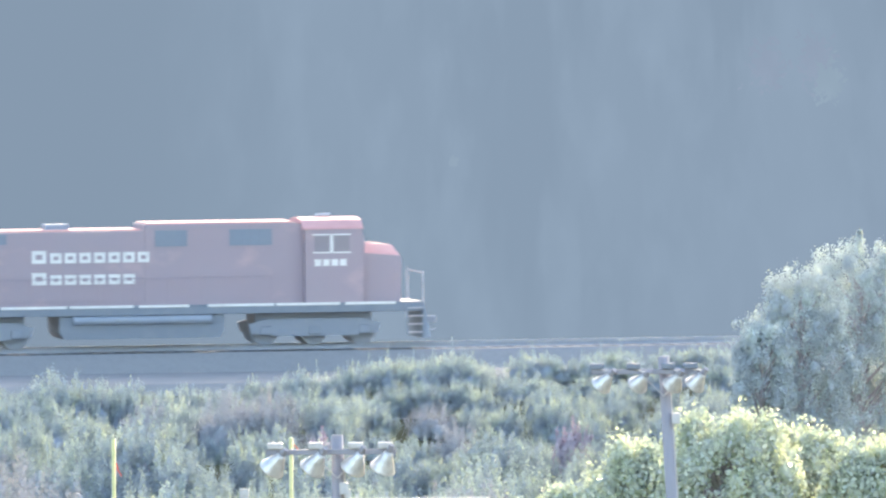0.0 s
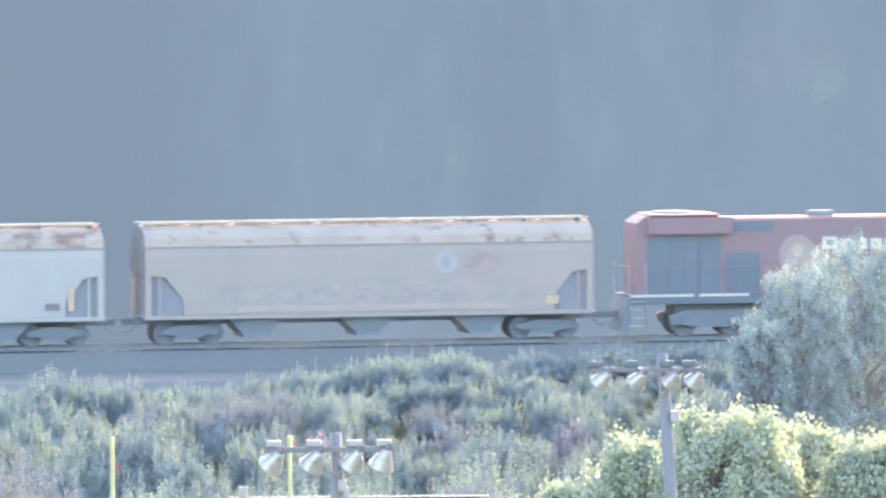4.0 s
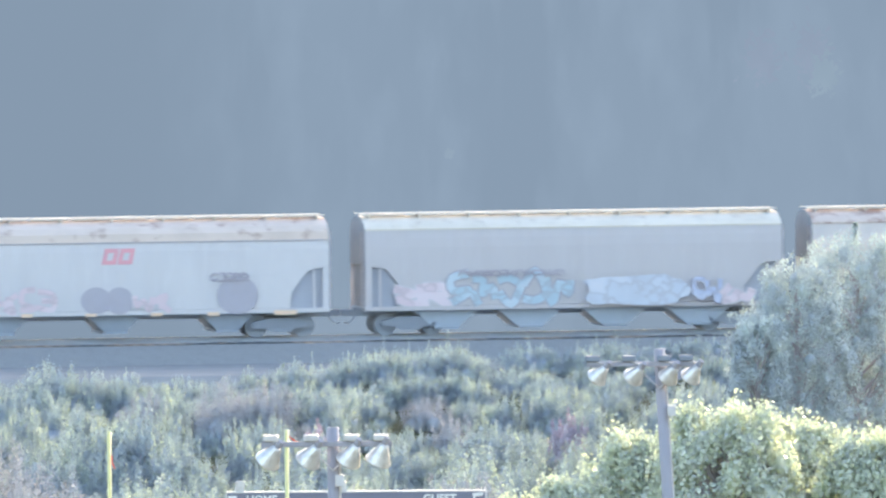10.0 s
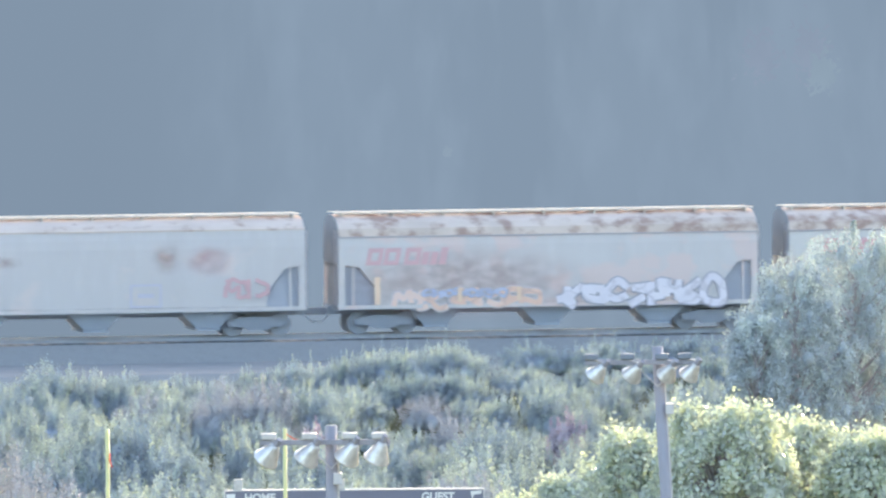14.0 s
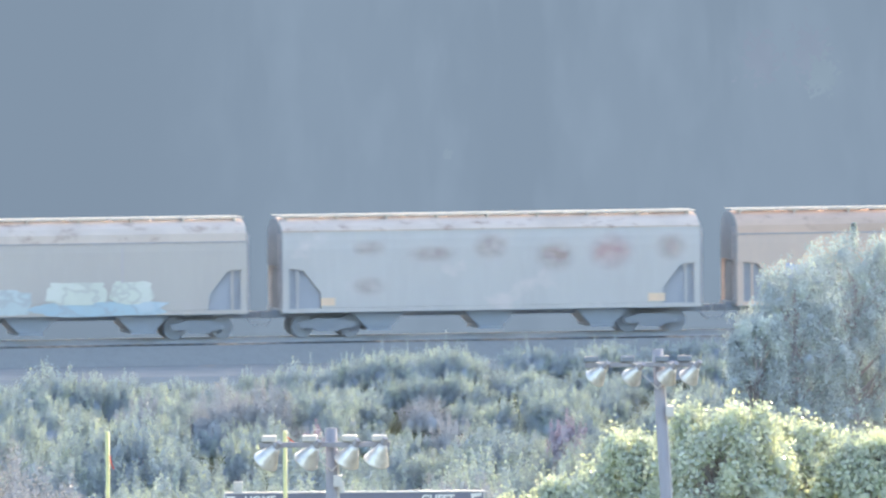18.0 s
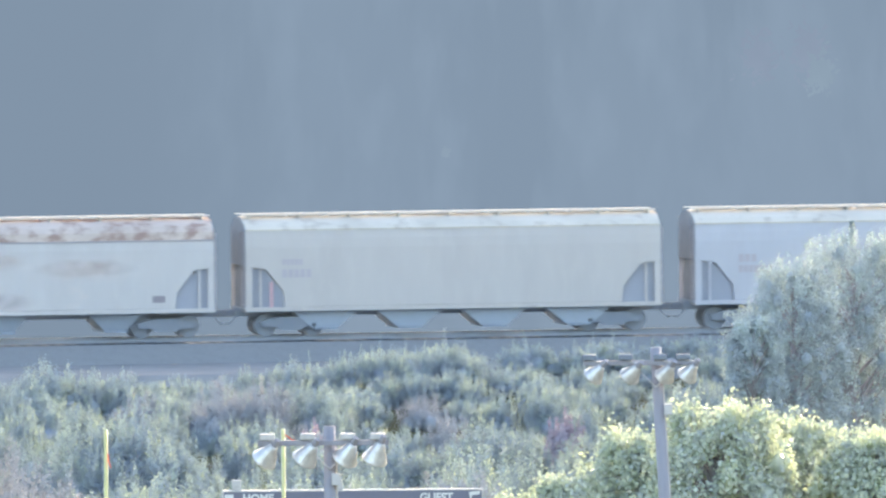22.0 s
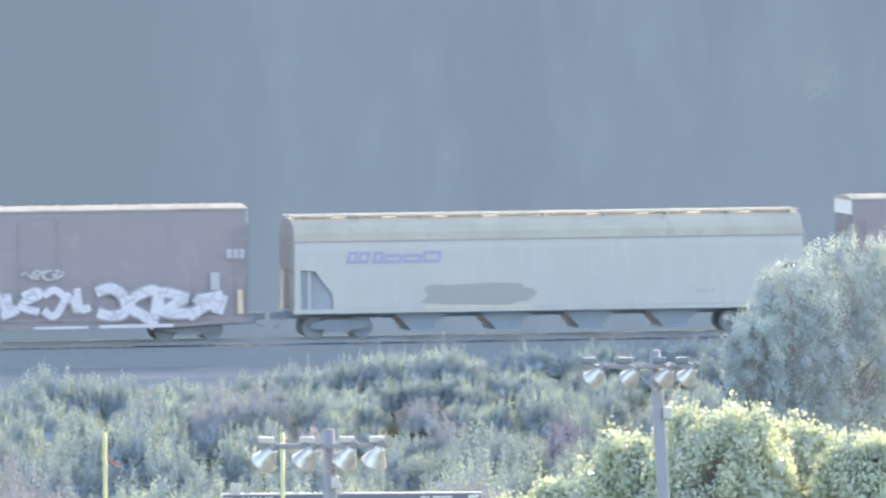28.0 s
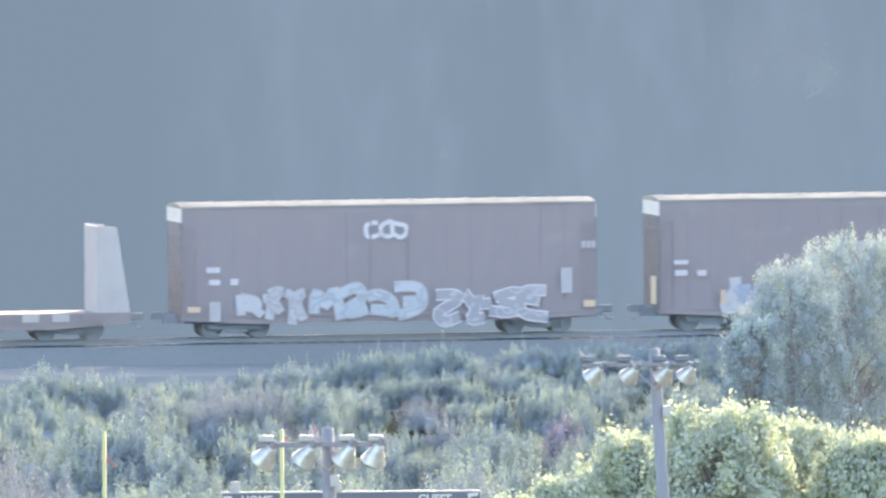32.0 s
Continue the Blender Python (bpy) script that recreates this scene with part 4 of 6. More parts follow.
def worn(col):
    """A thin faded stain that lets the paint below show through in places."""
    name = "stain_" + col
    if name in MATS:
        return MATS[name]
    c = DECAL_COL[col]
    m = bpy.data.materials.new(name)
    m.use_nodes = True
    nt = m.node_tree
    p = nt.nodes["Principled BSDF"]
    p.inputs["Base Color"].default_value = (min(0.8, c[0] * 1.02 + 0.27), c[1] * 0.85 + 0.22, c[2] * 0.85 + 0.22, 1)
    p.inputs["Roughness"].default_value = 0.8
    tr = nt.nodes.new("ShaderNodeBsdfTransparent")
    mx = nt.nodes.new("ShaderNodeMixShader")
    sc = nt.nodes.new("ShaderNodeMath")
    sc.operation = "MULTIPLY"
    sc.inputs[1].default_value = 0.34
    nt.links.new(noise_fac(nt, 2.0, 0.25, 0.6, (0.7, 1, 1.2), 5.0), sc.inputs[0])
    tc = nt.nodes.new("ShaderNodeTexCoord")
    ma = nt.nodes.new("ShaderNodeVectorMath")
    ma.operation = "MULTIPLY_ADD"
    ma.inputs[1].default_value, ma.inputs[2].default_value = (2, 0, 2), (-1, 0, -1)
    ln = nt.nodes.new("ShaderNodeVectorMath")
    ln.operation = "LENGTH"
    fall = nt.nodes.new("ShaderNodeMapRange")
    fall.interpolation_type = "SMOOTHSTEP"
    fall.inputs[1].default_value, fall.inputs[2].default_value, fall.inputs[3].default_value, fall.inputs[4].default_value = 0.25, 1.0, 1.0, 0.0
    pr = nt.nodes.new("ShaderNodeMath")
    pr.operation = "MULTIPLY"
    nt.links.new(tc.outputs["Generated"], ma.inputs[0])
    nt.links.new(ma.outputs[0], ln.inputs[0])
    nt.links.new(ln.outputs["Value"], fall.inputs[0])
    nt.links.new(fall.outputs[0], pr.inputs[0])
    nt.links.new(sc.outputs[0], pr.inputs[1])
    nt.links.new(pr.outputs[0], mx.inputs[0])
    nt.links.new(tr.outputs[0], mx.inputs[1])
    nt.links.new(p.outputs[0], mx.inputs[2])
    nt.links.new(mx.outputs[0], nt.nodes["Material Output"].inputs["Surface"])
    MATS[name] = m
    return m


# dark running gear, lifted to the haze tone by the gloss mixed in
under = surface("underframe_black", (0.05, 0.05, 0.052), (0.09, 0.075, 0.06), rough=0.8, haze_mix=0.42, scale=2.0, haze_tint=(0.82, 0.90, 1.0))
truck_iron = surface("truck_iron", (0.07, 0.06, 0.055), (0.10, 0.08, 0.07), rough=0.8, haze_mix=0.34, scale=3.0, haze_tint=(0.82, 0.90, 1.0))
wheel_steel = surface("wheel_steel", (0.10, 0.085, 0.075), (0.08, 0.07, 0.06), rough=0.7, metal=0.0, haze_mix=0.34, scale=3.0, haze_tint=(0.82, 0.90, 1.0))


HATCH = surface("hatch_grey", (0.62, 0.60, 0.58), (0.54, 0.52, 0.50), haze_mix=0.0, scale=2.0)
GRATING = surface("grating_steel", (0.68, 0.64, 0.58), (0.58, 0.54, 0.48), haze_mix=0.0, scale=2.0)
# underframe black again, with less haze mixed in
SILL = surface("sill_black", (0.05, 0.05, 0.052), (0.08, 0.075, 0.07), rough=0.8, haze_mix=0.29, scale=2.0, haze_tint=(0.82, 0.90, 1.0))
PALE_CHUTE = surface("chute_pale", (0.26, 0.28, 0.31), (0.23, 0.25, 0.27), rough=0.8, haze_mix=0.34, scale=2.0, haze_tint=(0.82, 0.90, 1.0))
CHUTE = surface("chute_grey", (0.11, 0.11, 0.115), (0.09, 0.085, 0.08), rough=0.8, haze_mix=0.34, scale=2.0, haze_tint=(0.82, 0.90, 1.0))


# car ends coloured with the blue-grey of haze and shade, not body paint
END_HAZE_GREY = surface("end_haze_grey", (0.29, 0.31, 0.34), (0.25, 0.27, 0.30), haze_mix=0.0, scale=1.5)
WALL_HAZE_GREY = surface("wall_haze_grey", (0.31, 0.31, 0.33), (0.27, 0.27, 0.29), haze_mix=0.0, scale=1.5)
RECESS_SHADE = surface("recess_shade_grey", (0.17, 0.18, 0.19), (0.14, 0.15, 0.16), rough=0.8, haze_mix=0.38, scale=1.5, haze_tint=(0.90, 0.92, 1.0))


def disc_poly(x0, x1, z0, z1, n=22):
    cx, cz, a, b = (x0 + x1) / 2, (z0 + z1) / 2, (x1 - x0) / 2, (z1 - z0) / 2
    return [(cx + a * math.cos(2 * math.pi * i / n), cz + b * math.sin(2 * math.pi * i / n)) for i in range(n)]


def cloud_poly(x0, x1, z0, z1, r):
    """A lumpy outline that fills the given rectangle."""
    n = 30
    ph = [r.uniform(0, 6.28) for _ in range(4)]
    pts = []
    for i in range(n):
        a = 2 * math.pi * i / n
        k = 1 + 0.07 * math.sin(5 * a + ph[0]) + 0.05 * math.sin(9 * a + ph[1])
        c, s = math.cos(a), math.sin(a)
        c, s = math.copysign(abs(c) ** 0.55, c), math.copysign(abs(s) ** 0.55, s)
        pts.append(((x0 + x1) / 2 + (x1 - x0) / 2 * c * k * 0.95, max(z0, (z0 + z1) / 2 + (z1 - z0) / 2 * s * k * 0.95)))
    return pts


def rounded(pts, k=4):
    """The same path with its corners drawn as smooth bends."""
    if len(pts) < 3 or len(pts) > 12:
        return list(pts)
    ext = [pts[0], *pts, pts[-1]]
    out = []
    for p0, p1, p2, p3 in zip(ext, ext[1:], ext[2:], ext[3:]):
        for j in range(k):
            t = j / k
            out.append(tuple(0.5 * (2 * b + (c - a) * t + (2 * a - 5 * b + 4 * c - d) * t * t + (3 * b - a - 3 * c + d) * t ** 3) for a, b, c, d in zip(p0, p1, p2, p3)))
    return out + [pts[-1]]


def stroke(bm, pts, w, y):
    """A broad painted ribbon through the points, a few millimetres proud of y and rising a little along its length."""
    rows = []
    pts = rounded(pts)
    n = len(pts)
    for i, (x, z) in enumerate(pts):
        ax, az = pts[max(0, i - 1)]
        bx, bz = pts[min(n - 1, i + 1)]
        d = math.hypot(bx - ax, bz - az) or 1.0
        nx, nz = -(bz - az) / d * w / 2, (bx - ax) / d * w / 2
        f = y - 0.0003 * i
        rows.append([bm.verts.new(q) for q in ((x + nx, f, z + nz), (x - nx, f, z - nz), (x - nx, f - 0.004, z - nz), (x + nx, f - 0.004, z + nz))])
    for a, b in zip(rows, rows[1:]):
        for k in range(4):
            bm.faces.new((a[k], a[(k + 1) % 4], b[(k + 1) % 4], b[k]))
    bm.faces.new(rows[0])
    bm.faces.new(rows[-1][::-1])
    return bm


def sheet(poly, y):
    """A flat layer of dirt lying on the car's side."""
    bm = bmesh.new()
    bm.faces.new([bm.verts.new((x, y, z)) for x, z in poly])
    return bm


def spray_forms():
    """Abstract sprayed lines in a unit square: bows, waves and jags."""
    def bow(cx, cz, rx, rz, a0, a1, n=9):
        return [(cx + rx * math.cos(a0 + (a1 - a0) * i / n), cz + rz * math.sin(a0 + (a1 - a0) * i / n)) for i in range(n + 1)]
    dash = [(0.0, 0.6), (0.3, 0.75), (0.7, 0.45), (1.0, 0.7)]
    hook = [(0.0, 0.0), (0.5, 0.2), (0.9, 0.5), (0.6, 0.9), (0.2, 0.8)]
    return (bow(0.5, 0.15, 0.48, 0.8, 0.1, 3.0), dash, hook, bow(0.5, 0.9, 0.48, 0.7, 3.3, 6.0), bow(0.1, 0.5, 0.8, 0.5, -1.2, 1.2), bow(0.9, 0.5, 0.8, 0.5, 2.0, 4.3))


FORMS = spray_forms()
# fat strokes of sprayed figures, in a unit square
FIGURES = (
    (((0.12, 0.0), (0.10, 0.95)), ((0.10, 0.92), (0.75, 0.85), (0.72, 0.52), (0.15, 0.48)), ((0.35, 0.45), (0.95, 0.02))),
    (((0.1, 0.1), (0.45, 0.55), (0.3, 0.95), (0.75, 0.9)), ((0.55, 0.0), (0.6, 0.5), (0.95, 0.7))),
    (((0.9, 0.8), (0.5, 0.98), (0.12, 0.7), (0.15, 0.25), (0.5, 0.03), (0.92, 0.2))),
    (((0.88, 0.85), (0.4, 0.95), (0.2, 0.68), (0.75, 0.42), (0.7, 0.1), (0.1, 0.08))),
    (((0.1, 0.95), (0.25, 0.3), (0.6, 0.6), (0.55, 0.05), (0.95, 0.2)), ((0.7, 0.95), (0.95, 0.55))),
    (((0.08, 0.0), (0.2, 0.95), (0.5, 0.4), (0.8, 0.98), (0.95, 0.0))),
    (((0.15, 0.02), (0.15, 0.95), (0.75, 0.8), (0.85, 0.4), (0.5, 0.05), (0.1, 0.05))),
    (((0.9, 0.9), (0.15, 0.92), (0.15, 0.08), (0.95, 0.05)), ((0.2, 0.5), (0.7, 0.52))))
FIGURES = tuple(f if isinstance(f[0][0], tuple) else (f,) for f in FIGURES)


def decorate(car, rows, face, seed):
    """Marks, stains and sprayed pieces on the side of a car. face: the side's y."""
    r = random.Random(seed)
    lift = 0.004
    for kind, col, x0, x1, z0, z1 in rows:
        lift += 0.002
        y = face - lift
        if kind == "plate":
            part("reflector" if col == "amber" else "stencil_panel", boxes((x0, x1, y - 0.006, y, z0, z1)), paint(col), car,
                 "yellow reflective strip" if col == "amber" else "")
        elif kind == "disc":
            part("sprayed_disc" if col in ("navy", "slate") else "emblem", slab(disc_poly(x0, x1, z0, z1), y, y - 0.005), paint(col), car)
        elif kind == "ring":
            if col in ("navy", "dark"):
                bm = bmesh.new()
                stroke(bm, disc_poly(x0, x1, z0, z1, 18) + disc_poly(x0, x1, z0, z1, 18)[:1], 0.10, y)
                part("emblem_ring", bm, paint(col), car)
            else:
                part("emblem_ring", sheet(disc_poly(x0 - 0.15, x1 + 0.15, z0 - 0.15, z1 + 0.15), y + 0.001), worn(col), car)
            part("emblem_field", sheet(disc_poly(x0 + 0.1, x1 - 0.1, z0 + 0.1, z1 - 0.1), y), worn(col), car)
        elif kind == "blotch":
            gx, gz = 0.25 * (x1 - x0), 0.35 * (z1 - z0)
            part("stain", sheet(cloud_poly(x0 - gx, x1 + gx, z0 - gz, z1 + gz, r), y), worn(col), car)
        elif kind == "cloud":
            part("sprayed_patch", slab(cloud_poly(x0, x1, z0, z1, r), y, y - 0.005), paint(col) if col in ("ink", "olive") else sprayed(col), car)
        elif kind == "bars":
            n = max(2, round((x1 - x0) / max(0.16, (z1 - z0) * 0.8)))
            w = (x1 - x0) / n
            for i in range(n):
                part("stencil_bar", boxes((x0 + i * w, x0 + (i + 0.78) * w, y - 0.005, y, z0, z1)), paint(col), car)
        elif kind == "mark":
            # slanted house mark as a run of open frames, two large, one large, three small
            tall_w, gap = (z1 - z0) * 0.92, (z1 - z0) * 0.10
            small = (x1 - x0 - 3 * tall_w - 7 * gap - (z1 - z0) * 0.22) / 3
            sl, xa = 0.22, x0
            for i in range(6 if small > 0.1 else 2):
                wid = tall_w if i < 3 else small
                zt = z1 if i in (0, 1, 2, 5) else z0 + (z1 - z0) * 0.74
                bar = 0.26 * (z1 - z0)
                bm = bmesh.new()
                for a, b, c, d in ((0, wid, z0, z0 + bar), (0, wid, zt - bar, zt), (0, bar, z0 + bar, zt - bar), (wid - bar, wid, z0 + bar, zt - bar)):
                    prism(bm, [(xa + a + sl * (c - z0), c), (xa + b + sl * (c - z0), c), (xa + b + sl * (d - z0), d), (xa + a + sl * (d - z0), d)], y, y - 0.005)
                part("mark_frame", bm, paint(col), car)
                xa += wid + gap * (3 if i in (1,) else 1)
        elif kind == "lines":
            # thin outlines of sprayed figures
            h = z1 - z0
            n = max(1, round((x1 - x0) / max(0.3, h * 0.5)))
            w = (x1 - x0) / n
            for i in range(n):
                bm = bmesh.new()
                for line in FIGURES[r.randrange(len(FIGURES))]:
                    fx, fz = r.choice((-1, 1)), r.choice((-1, 1))
                    stroke(bm, [(x0 + w * (i + 0.5 + fx * (1.5 * a - 0.75)), z0 + h * (0.5 + 0.9 * fz * (b - 0.5) + r.uniform(-0.14, 0.14))) for a, b in line], 0.13 * min(1.0, h), y)
                    y -= 0.0012
                    lift += 0.0012
                part("graffiti_lines", bm, paint(col), car, "thin sprayed outlines")
            lift += 0.016
        elif kind in ("tag", "piece"):
            h = z1 - z0
            chunky = kind == "piece" or col in ("white", "cyan", "blue", "orange", "bluew", "pink", "bluel")
            n = max(1, round((x1 - x0) / max(0.3, h * (0.74 if chunky else 0.8))))
            w = (x1 - x0) / n
            for i in range(n):
                xa = x0 + w * i
                if chunky:
                    # a fat bubble with a bent line across it
                    za, zb = z0 + h * r.uniform(0.0, 0.14), z1 - h * r.uniform(0.0, 0.16)
                    fig = FIGURES[r.randrange(len(FIGURES))]
                    sl = r.uniform(-0.1, 0.25)
                    fat = 0.30 * min(w, zb - za)
                    fx, fz = r.choice((-1, 1)), r.choice((-1, 1))
                    rim, fill = bmesh.new(), bmesh.new()
                    for line in fig:
                        pts = [(xa + w * (0.5 + fx * (1.12 * a - 0.56) + sl * (b - 0.5)), za + fat / 2 + (zb - za - fat) * (0.5 + fz * (b - 0.5) + r.uniform(-0.24, 0.24))) for a, b in line]
                        stroke(rim, pts, fat * 1.4, y)
                        stroke(fill, pts, fat, y - 0.010)
                        y -= 0.001
                    part("graffiti_rim", rim, paint("white" if kind == "piece" and col != "white" else "slate" if col in ("white", "cyan", "blue") else "grey"), car)
                    part("graffiti", fill, sprayed(col), car, "sprayed graffiti")
                    lift += 0.001
                else:
                    bm = bmesh.new()
                    wd = 0.17 * min(1.0, h)
                    for f in (FORMS[r.randrange(len(FORMS))], FIGURES[r.randrange(len(FIGURES))][0]):
                        fx = r.choice((-1, 1))
                        pts = [(xa + w * (0.5 + fx * (a - 0.5) * 1.15), z0 + wd / 2 + (h - wd) * min(1, max(0, b + r.uniform(-0.15, 0.15)))) for a, b in f]
                        stroke(bm, pts, wd, y)
                        y -= 0.0125
                        lift += 0.0125
                    part("graffiti", bm, paint(col), car, "sprayed graffiti")
            lift += 0.012


def bogie(car, x, wheel_r=0.42, base=1.78):
    """A two-axle freight truck: side frames, bolster, wheels."""
    bm = bmesh.new()
    for y in (-1.02, 1.02):
        prism(bm, [(x - 1.12, 0.55), (x - 1.05, 0.36), (x - 0.55, 0.34), (x - 0.35, 0.22), (x + 0.35, 0.22), (x + 0.55, 0.34), (x + 1.05, 0.36), (x + 1.12, 0.55), (x + 0.45, 0.72), (x - 0.45, 0.72)], y - 0.09, y + 0.09)
    box(bm, x - 0.22, x + 0.22, -1.1, 1.1, 0.45, 0.72)
    b = part("bogie", bm, truck_iron, car)
    for dx in (-base / 2, base / 2):
        for y in (-0.80, 0.66):
            part("wheel", tubes(((x + dx, y, wheel_r), (x + dx, y + 0.14, wheel_r), wheel_r), n=22), wheel_steel, b)
        part("axle", tubes(((x + dx, -1.15, wheel_r), (x + dx, 1.15, wheel_r), 0.08), n=8), wheel_steel, b)
    bm = bmesh.new()
    for y in (-1.02, 1.02):
        for dx in (-0.14, 0.0, 0.14):
            tube(bm, (x + dx, y - 0.02, 0.3), (x + dx, y - 0.02, 0.6), 0.05, n=8)
    part("springs", bm, truck_iron, b)


def coupler(car, x, d):
    part("coupler", boxes((min(x, x + d * 0.66), max(x, x + d * 0.66), -0.12, 0.12, 0.72, 0.98), bevel=0.03), truck_iron, car)
    part("brake_hose", tubes(((x + d * 0.15, -0.3, 0.75), (x + d * 0.45, -0.32, 0.45), 0.025), ((x + d * 0.45, -0.32, 0.45), (x + d * 0.62, -0.2, 0.5), 0.025), n=6), under, car)


def loft(rows, xe):
    """A body from half-profile rows (y, z), mirrored, with its half length at each height from xe(z)."""
    bm = bmesh.new()
    ring = [(-y, z) for y, z in rows] + [(y, z) for y, z in rows[::-1] if y > 1e-6]
    lo = [bm.verts.new((-xe(z), y, z)) for y, z in ring]
    hi = [bm.verts.new((xe(z), y, z)) for y, z in ring]
    n = len(ring)
    for i in range(n - 1):
        bm.faces.new((lo[i], lo[i + 1], hi[i + 1], hi[i]))
    bm.faces.new((lo[n - 1], lo[0], hi[0], hi[n - 1]))
    k = n // 2
    for vs in (lo, hi):
        for i in range(k):
            q = [vs[i], vs[i + 1], vs[n - 2 - i], vs[n - 1 - i]]
            q = [v for j, v in enumerate(q) if v not in q[:j]]
            if len(q) > 2:
                bm.faces.new(q)
    return bm


SIDE = 1.5


def hopper(key, label, mid, length, body, roof, trim, shut=3, tall=4.47, seam=3.64, smooth=False):
    """A covered hopper with rounded roof, cut-away ends and discharge chutes."""
    car = thing("hopper_car", label, "hopper car", line_pose(mid), group="covered hopper cars of the train")
    h = length / 2

    def xe(z):
        if z >= 2.62:
            return h
        if z >= 2.50:
            return h - 0.78 * (2.62 - z) / 0.12
        if z >= 1.7:
            return h - 0.78 - 0.64 * (2.50 - z) / 0.80
        return h - 1.42 - 0.1 * (1.7 - z)
    k = tall / 4.47
    low, high = [(1.36, 1.0), (SIDE, 1.12), (SIDE, 1.7), (SIDE, 2.50), (SIDE, 2.62), (SIDE, 3.3)], [(1.20, 4.17 * k), (0.85, 4.32 * k), (0.55, 4.40 * k), (0.28, 4.44 * k)]
    if seam < 3.9:
        low, high = low + [(1.48, seam)], [(1.48, seam + 0.004), (1.42, 3.95)] + high
    else:
        low, high = low + [(1.48, 3.64), (1.44, seam)], [(1.44, seam + 0.004)] + high
    edge = low[-1][0]
    part("body", loft(low, xe), body, car)
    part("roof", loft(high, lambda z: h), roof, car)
    part("roof_seam", boxes((-h, h, -edge - 0.03, -edge - 0.002, seam - 0.04, seam + 0.02), (-h, h, edge + 0.002, edge + 0.03, seam - 0.04, seam + 0.02)), trim if seam < 3.9 else roof, car)
    part("side_sill", boxes((-h - 0.02, h + 0.02, -1.53, -1.36, 0.95, 1.10), (-h - 0.02, h + 0.02, 1.36, 1.53, 0.95, 1.10)), body, car)
    part("centre_sill", boxes((-h - 0.2, h + 0.2, -0.25, 0.25, 0.72, 1.05)), under, car)
    part("underframe", boxes((-h + 0.05, h - 0.05, -1.34, 1.34, 0.90, 0.985)), under, car)
    for e in (-1, 1):
        xs = sorted((e * (h + 0.02), e * (h - 1.35)))
        part("end_platform", boxes((xs[0], xs[1], -1.355, 1.355, 0.99, 1.06)), under, car)
        for d, hw in ((0.12, 0.12), (0.56, 0.04)):
            for y in (-1.46, 1.46):
                part("end_post", boxes((e * (h - d) - hw, e * (h - d) + hw, y - 0.04, y + 0.04, 1.1, 2.61)), body, car)
        # plate added to fill the open end with the hazed grey
        part("end_fill_plate", slab([(-1.28, 1.065), (1.28, 1.065), (1.28, 1.9), (0.9, 2.56), (-0.9, 2.56), (-1.28, 1.9)], e * (h - 0.12), e * (h - 0.09), "x"), END_HAZE_GREY, car)
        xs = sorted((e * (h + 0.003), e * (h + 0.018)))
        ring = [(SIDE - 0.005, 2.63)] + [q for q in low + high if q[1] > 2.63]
        part("end_sheet", slab([(-a, b) for a, b in ring] + [(a, b) for a, b in ring[::-1]], xs[0], xs[1], "x"), END_HAZE_GREY, car)
        bm = bmesh.new()
        for i in range(7):
            box(bm, e * h - 0.02 + e * 0.06, e * h + 0.02 + e * 0.06, -1.45, -0.95, 1.2 + 0.4 * i, 1.225 + 0.4 * i)
        for y in (-1.45, -0.95):
            box(bm, e * h - 0.02 + e * 0.06, e * h + 0.02 + e * 0.06, y - 0.02, y + 0.02, 1.1, 3.9)
        part("end_ladder", bm, trim, car)
        # dark plates added in the cut-away end as its shade
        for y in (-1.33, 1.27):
            part("end_shade_plate", slab([(e * (h - 0.1), 1.065), (e * (h - 0.1), 2.58), (e * (h - 0.76), 2.48), (e * (h - 1.41), 1.69), (e * (h - 1.46), 1.065)], y, y + 0.06), RECESS_SHADE, car)
        bogie(car, e * (h - 1.75))
        coupler(car, e * h, e)
    bm = bmesh.new()
    box(bm, -h, h, -0.72, -0.40, tall + 0.03, tall + 0.065)
    box(bm, -h, h, 0.40, 0.72, tall + 0.03, tall + 0.065)
    for i in range(9):
        x = -h + 0.3 + i * (2 * h - 0.6) / 8
        box(bm, x - 0.03, x + 0.03, -0.72, 0.72, tall - 0.12, tall + 0.028)
    part("roof_walk", bm, GRATING, car, "steel grating walkway")
    n = 10
    for i in range(n):
        x = -h + 1.0 + i * (2 * h - 2.0) / (n - 1)
        part("hatch", boxes((x - 0.70, x + 0.70, -0.32, 0.32, tall - 0.05, tall + 0.028), bevel=0.015), HATCH, car)
    gap = 4.25 if shut == 3 else 3.2
    for i in range(shut):
        x = (i - (shut - 1) / 2) * gap
        wide = 0.22 if smooth else 0.0
        c = part("chute", slab([(x - 0.98 - wide, 0.89), (x + 0.98 + wide, 0.89), (x + 0.42 + 0.4 * wide, 0.32), (x - 0.42 - 0.4 * wide, 0.32)], -1.15, 1.15), PALE_CHUTE if smooth else CHUTE, car)
        part("gate", boxes((x - 0.46, x + 0.46, -1.25, 1.25, 0.24, 0.315)), under, c)
    decorate(car, DECALS.get(key, []), -SIDE - 0.002, len(label) + int(length * 10))
    return car


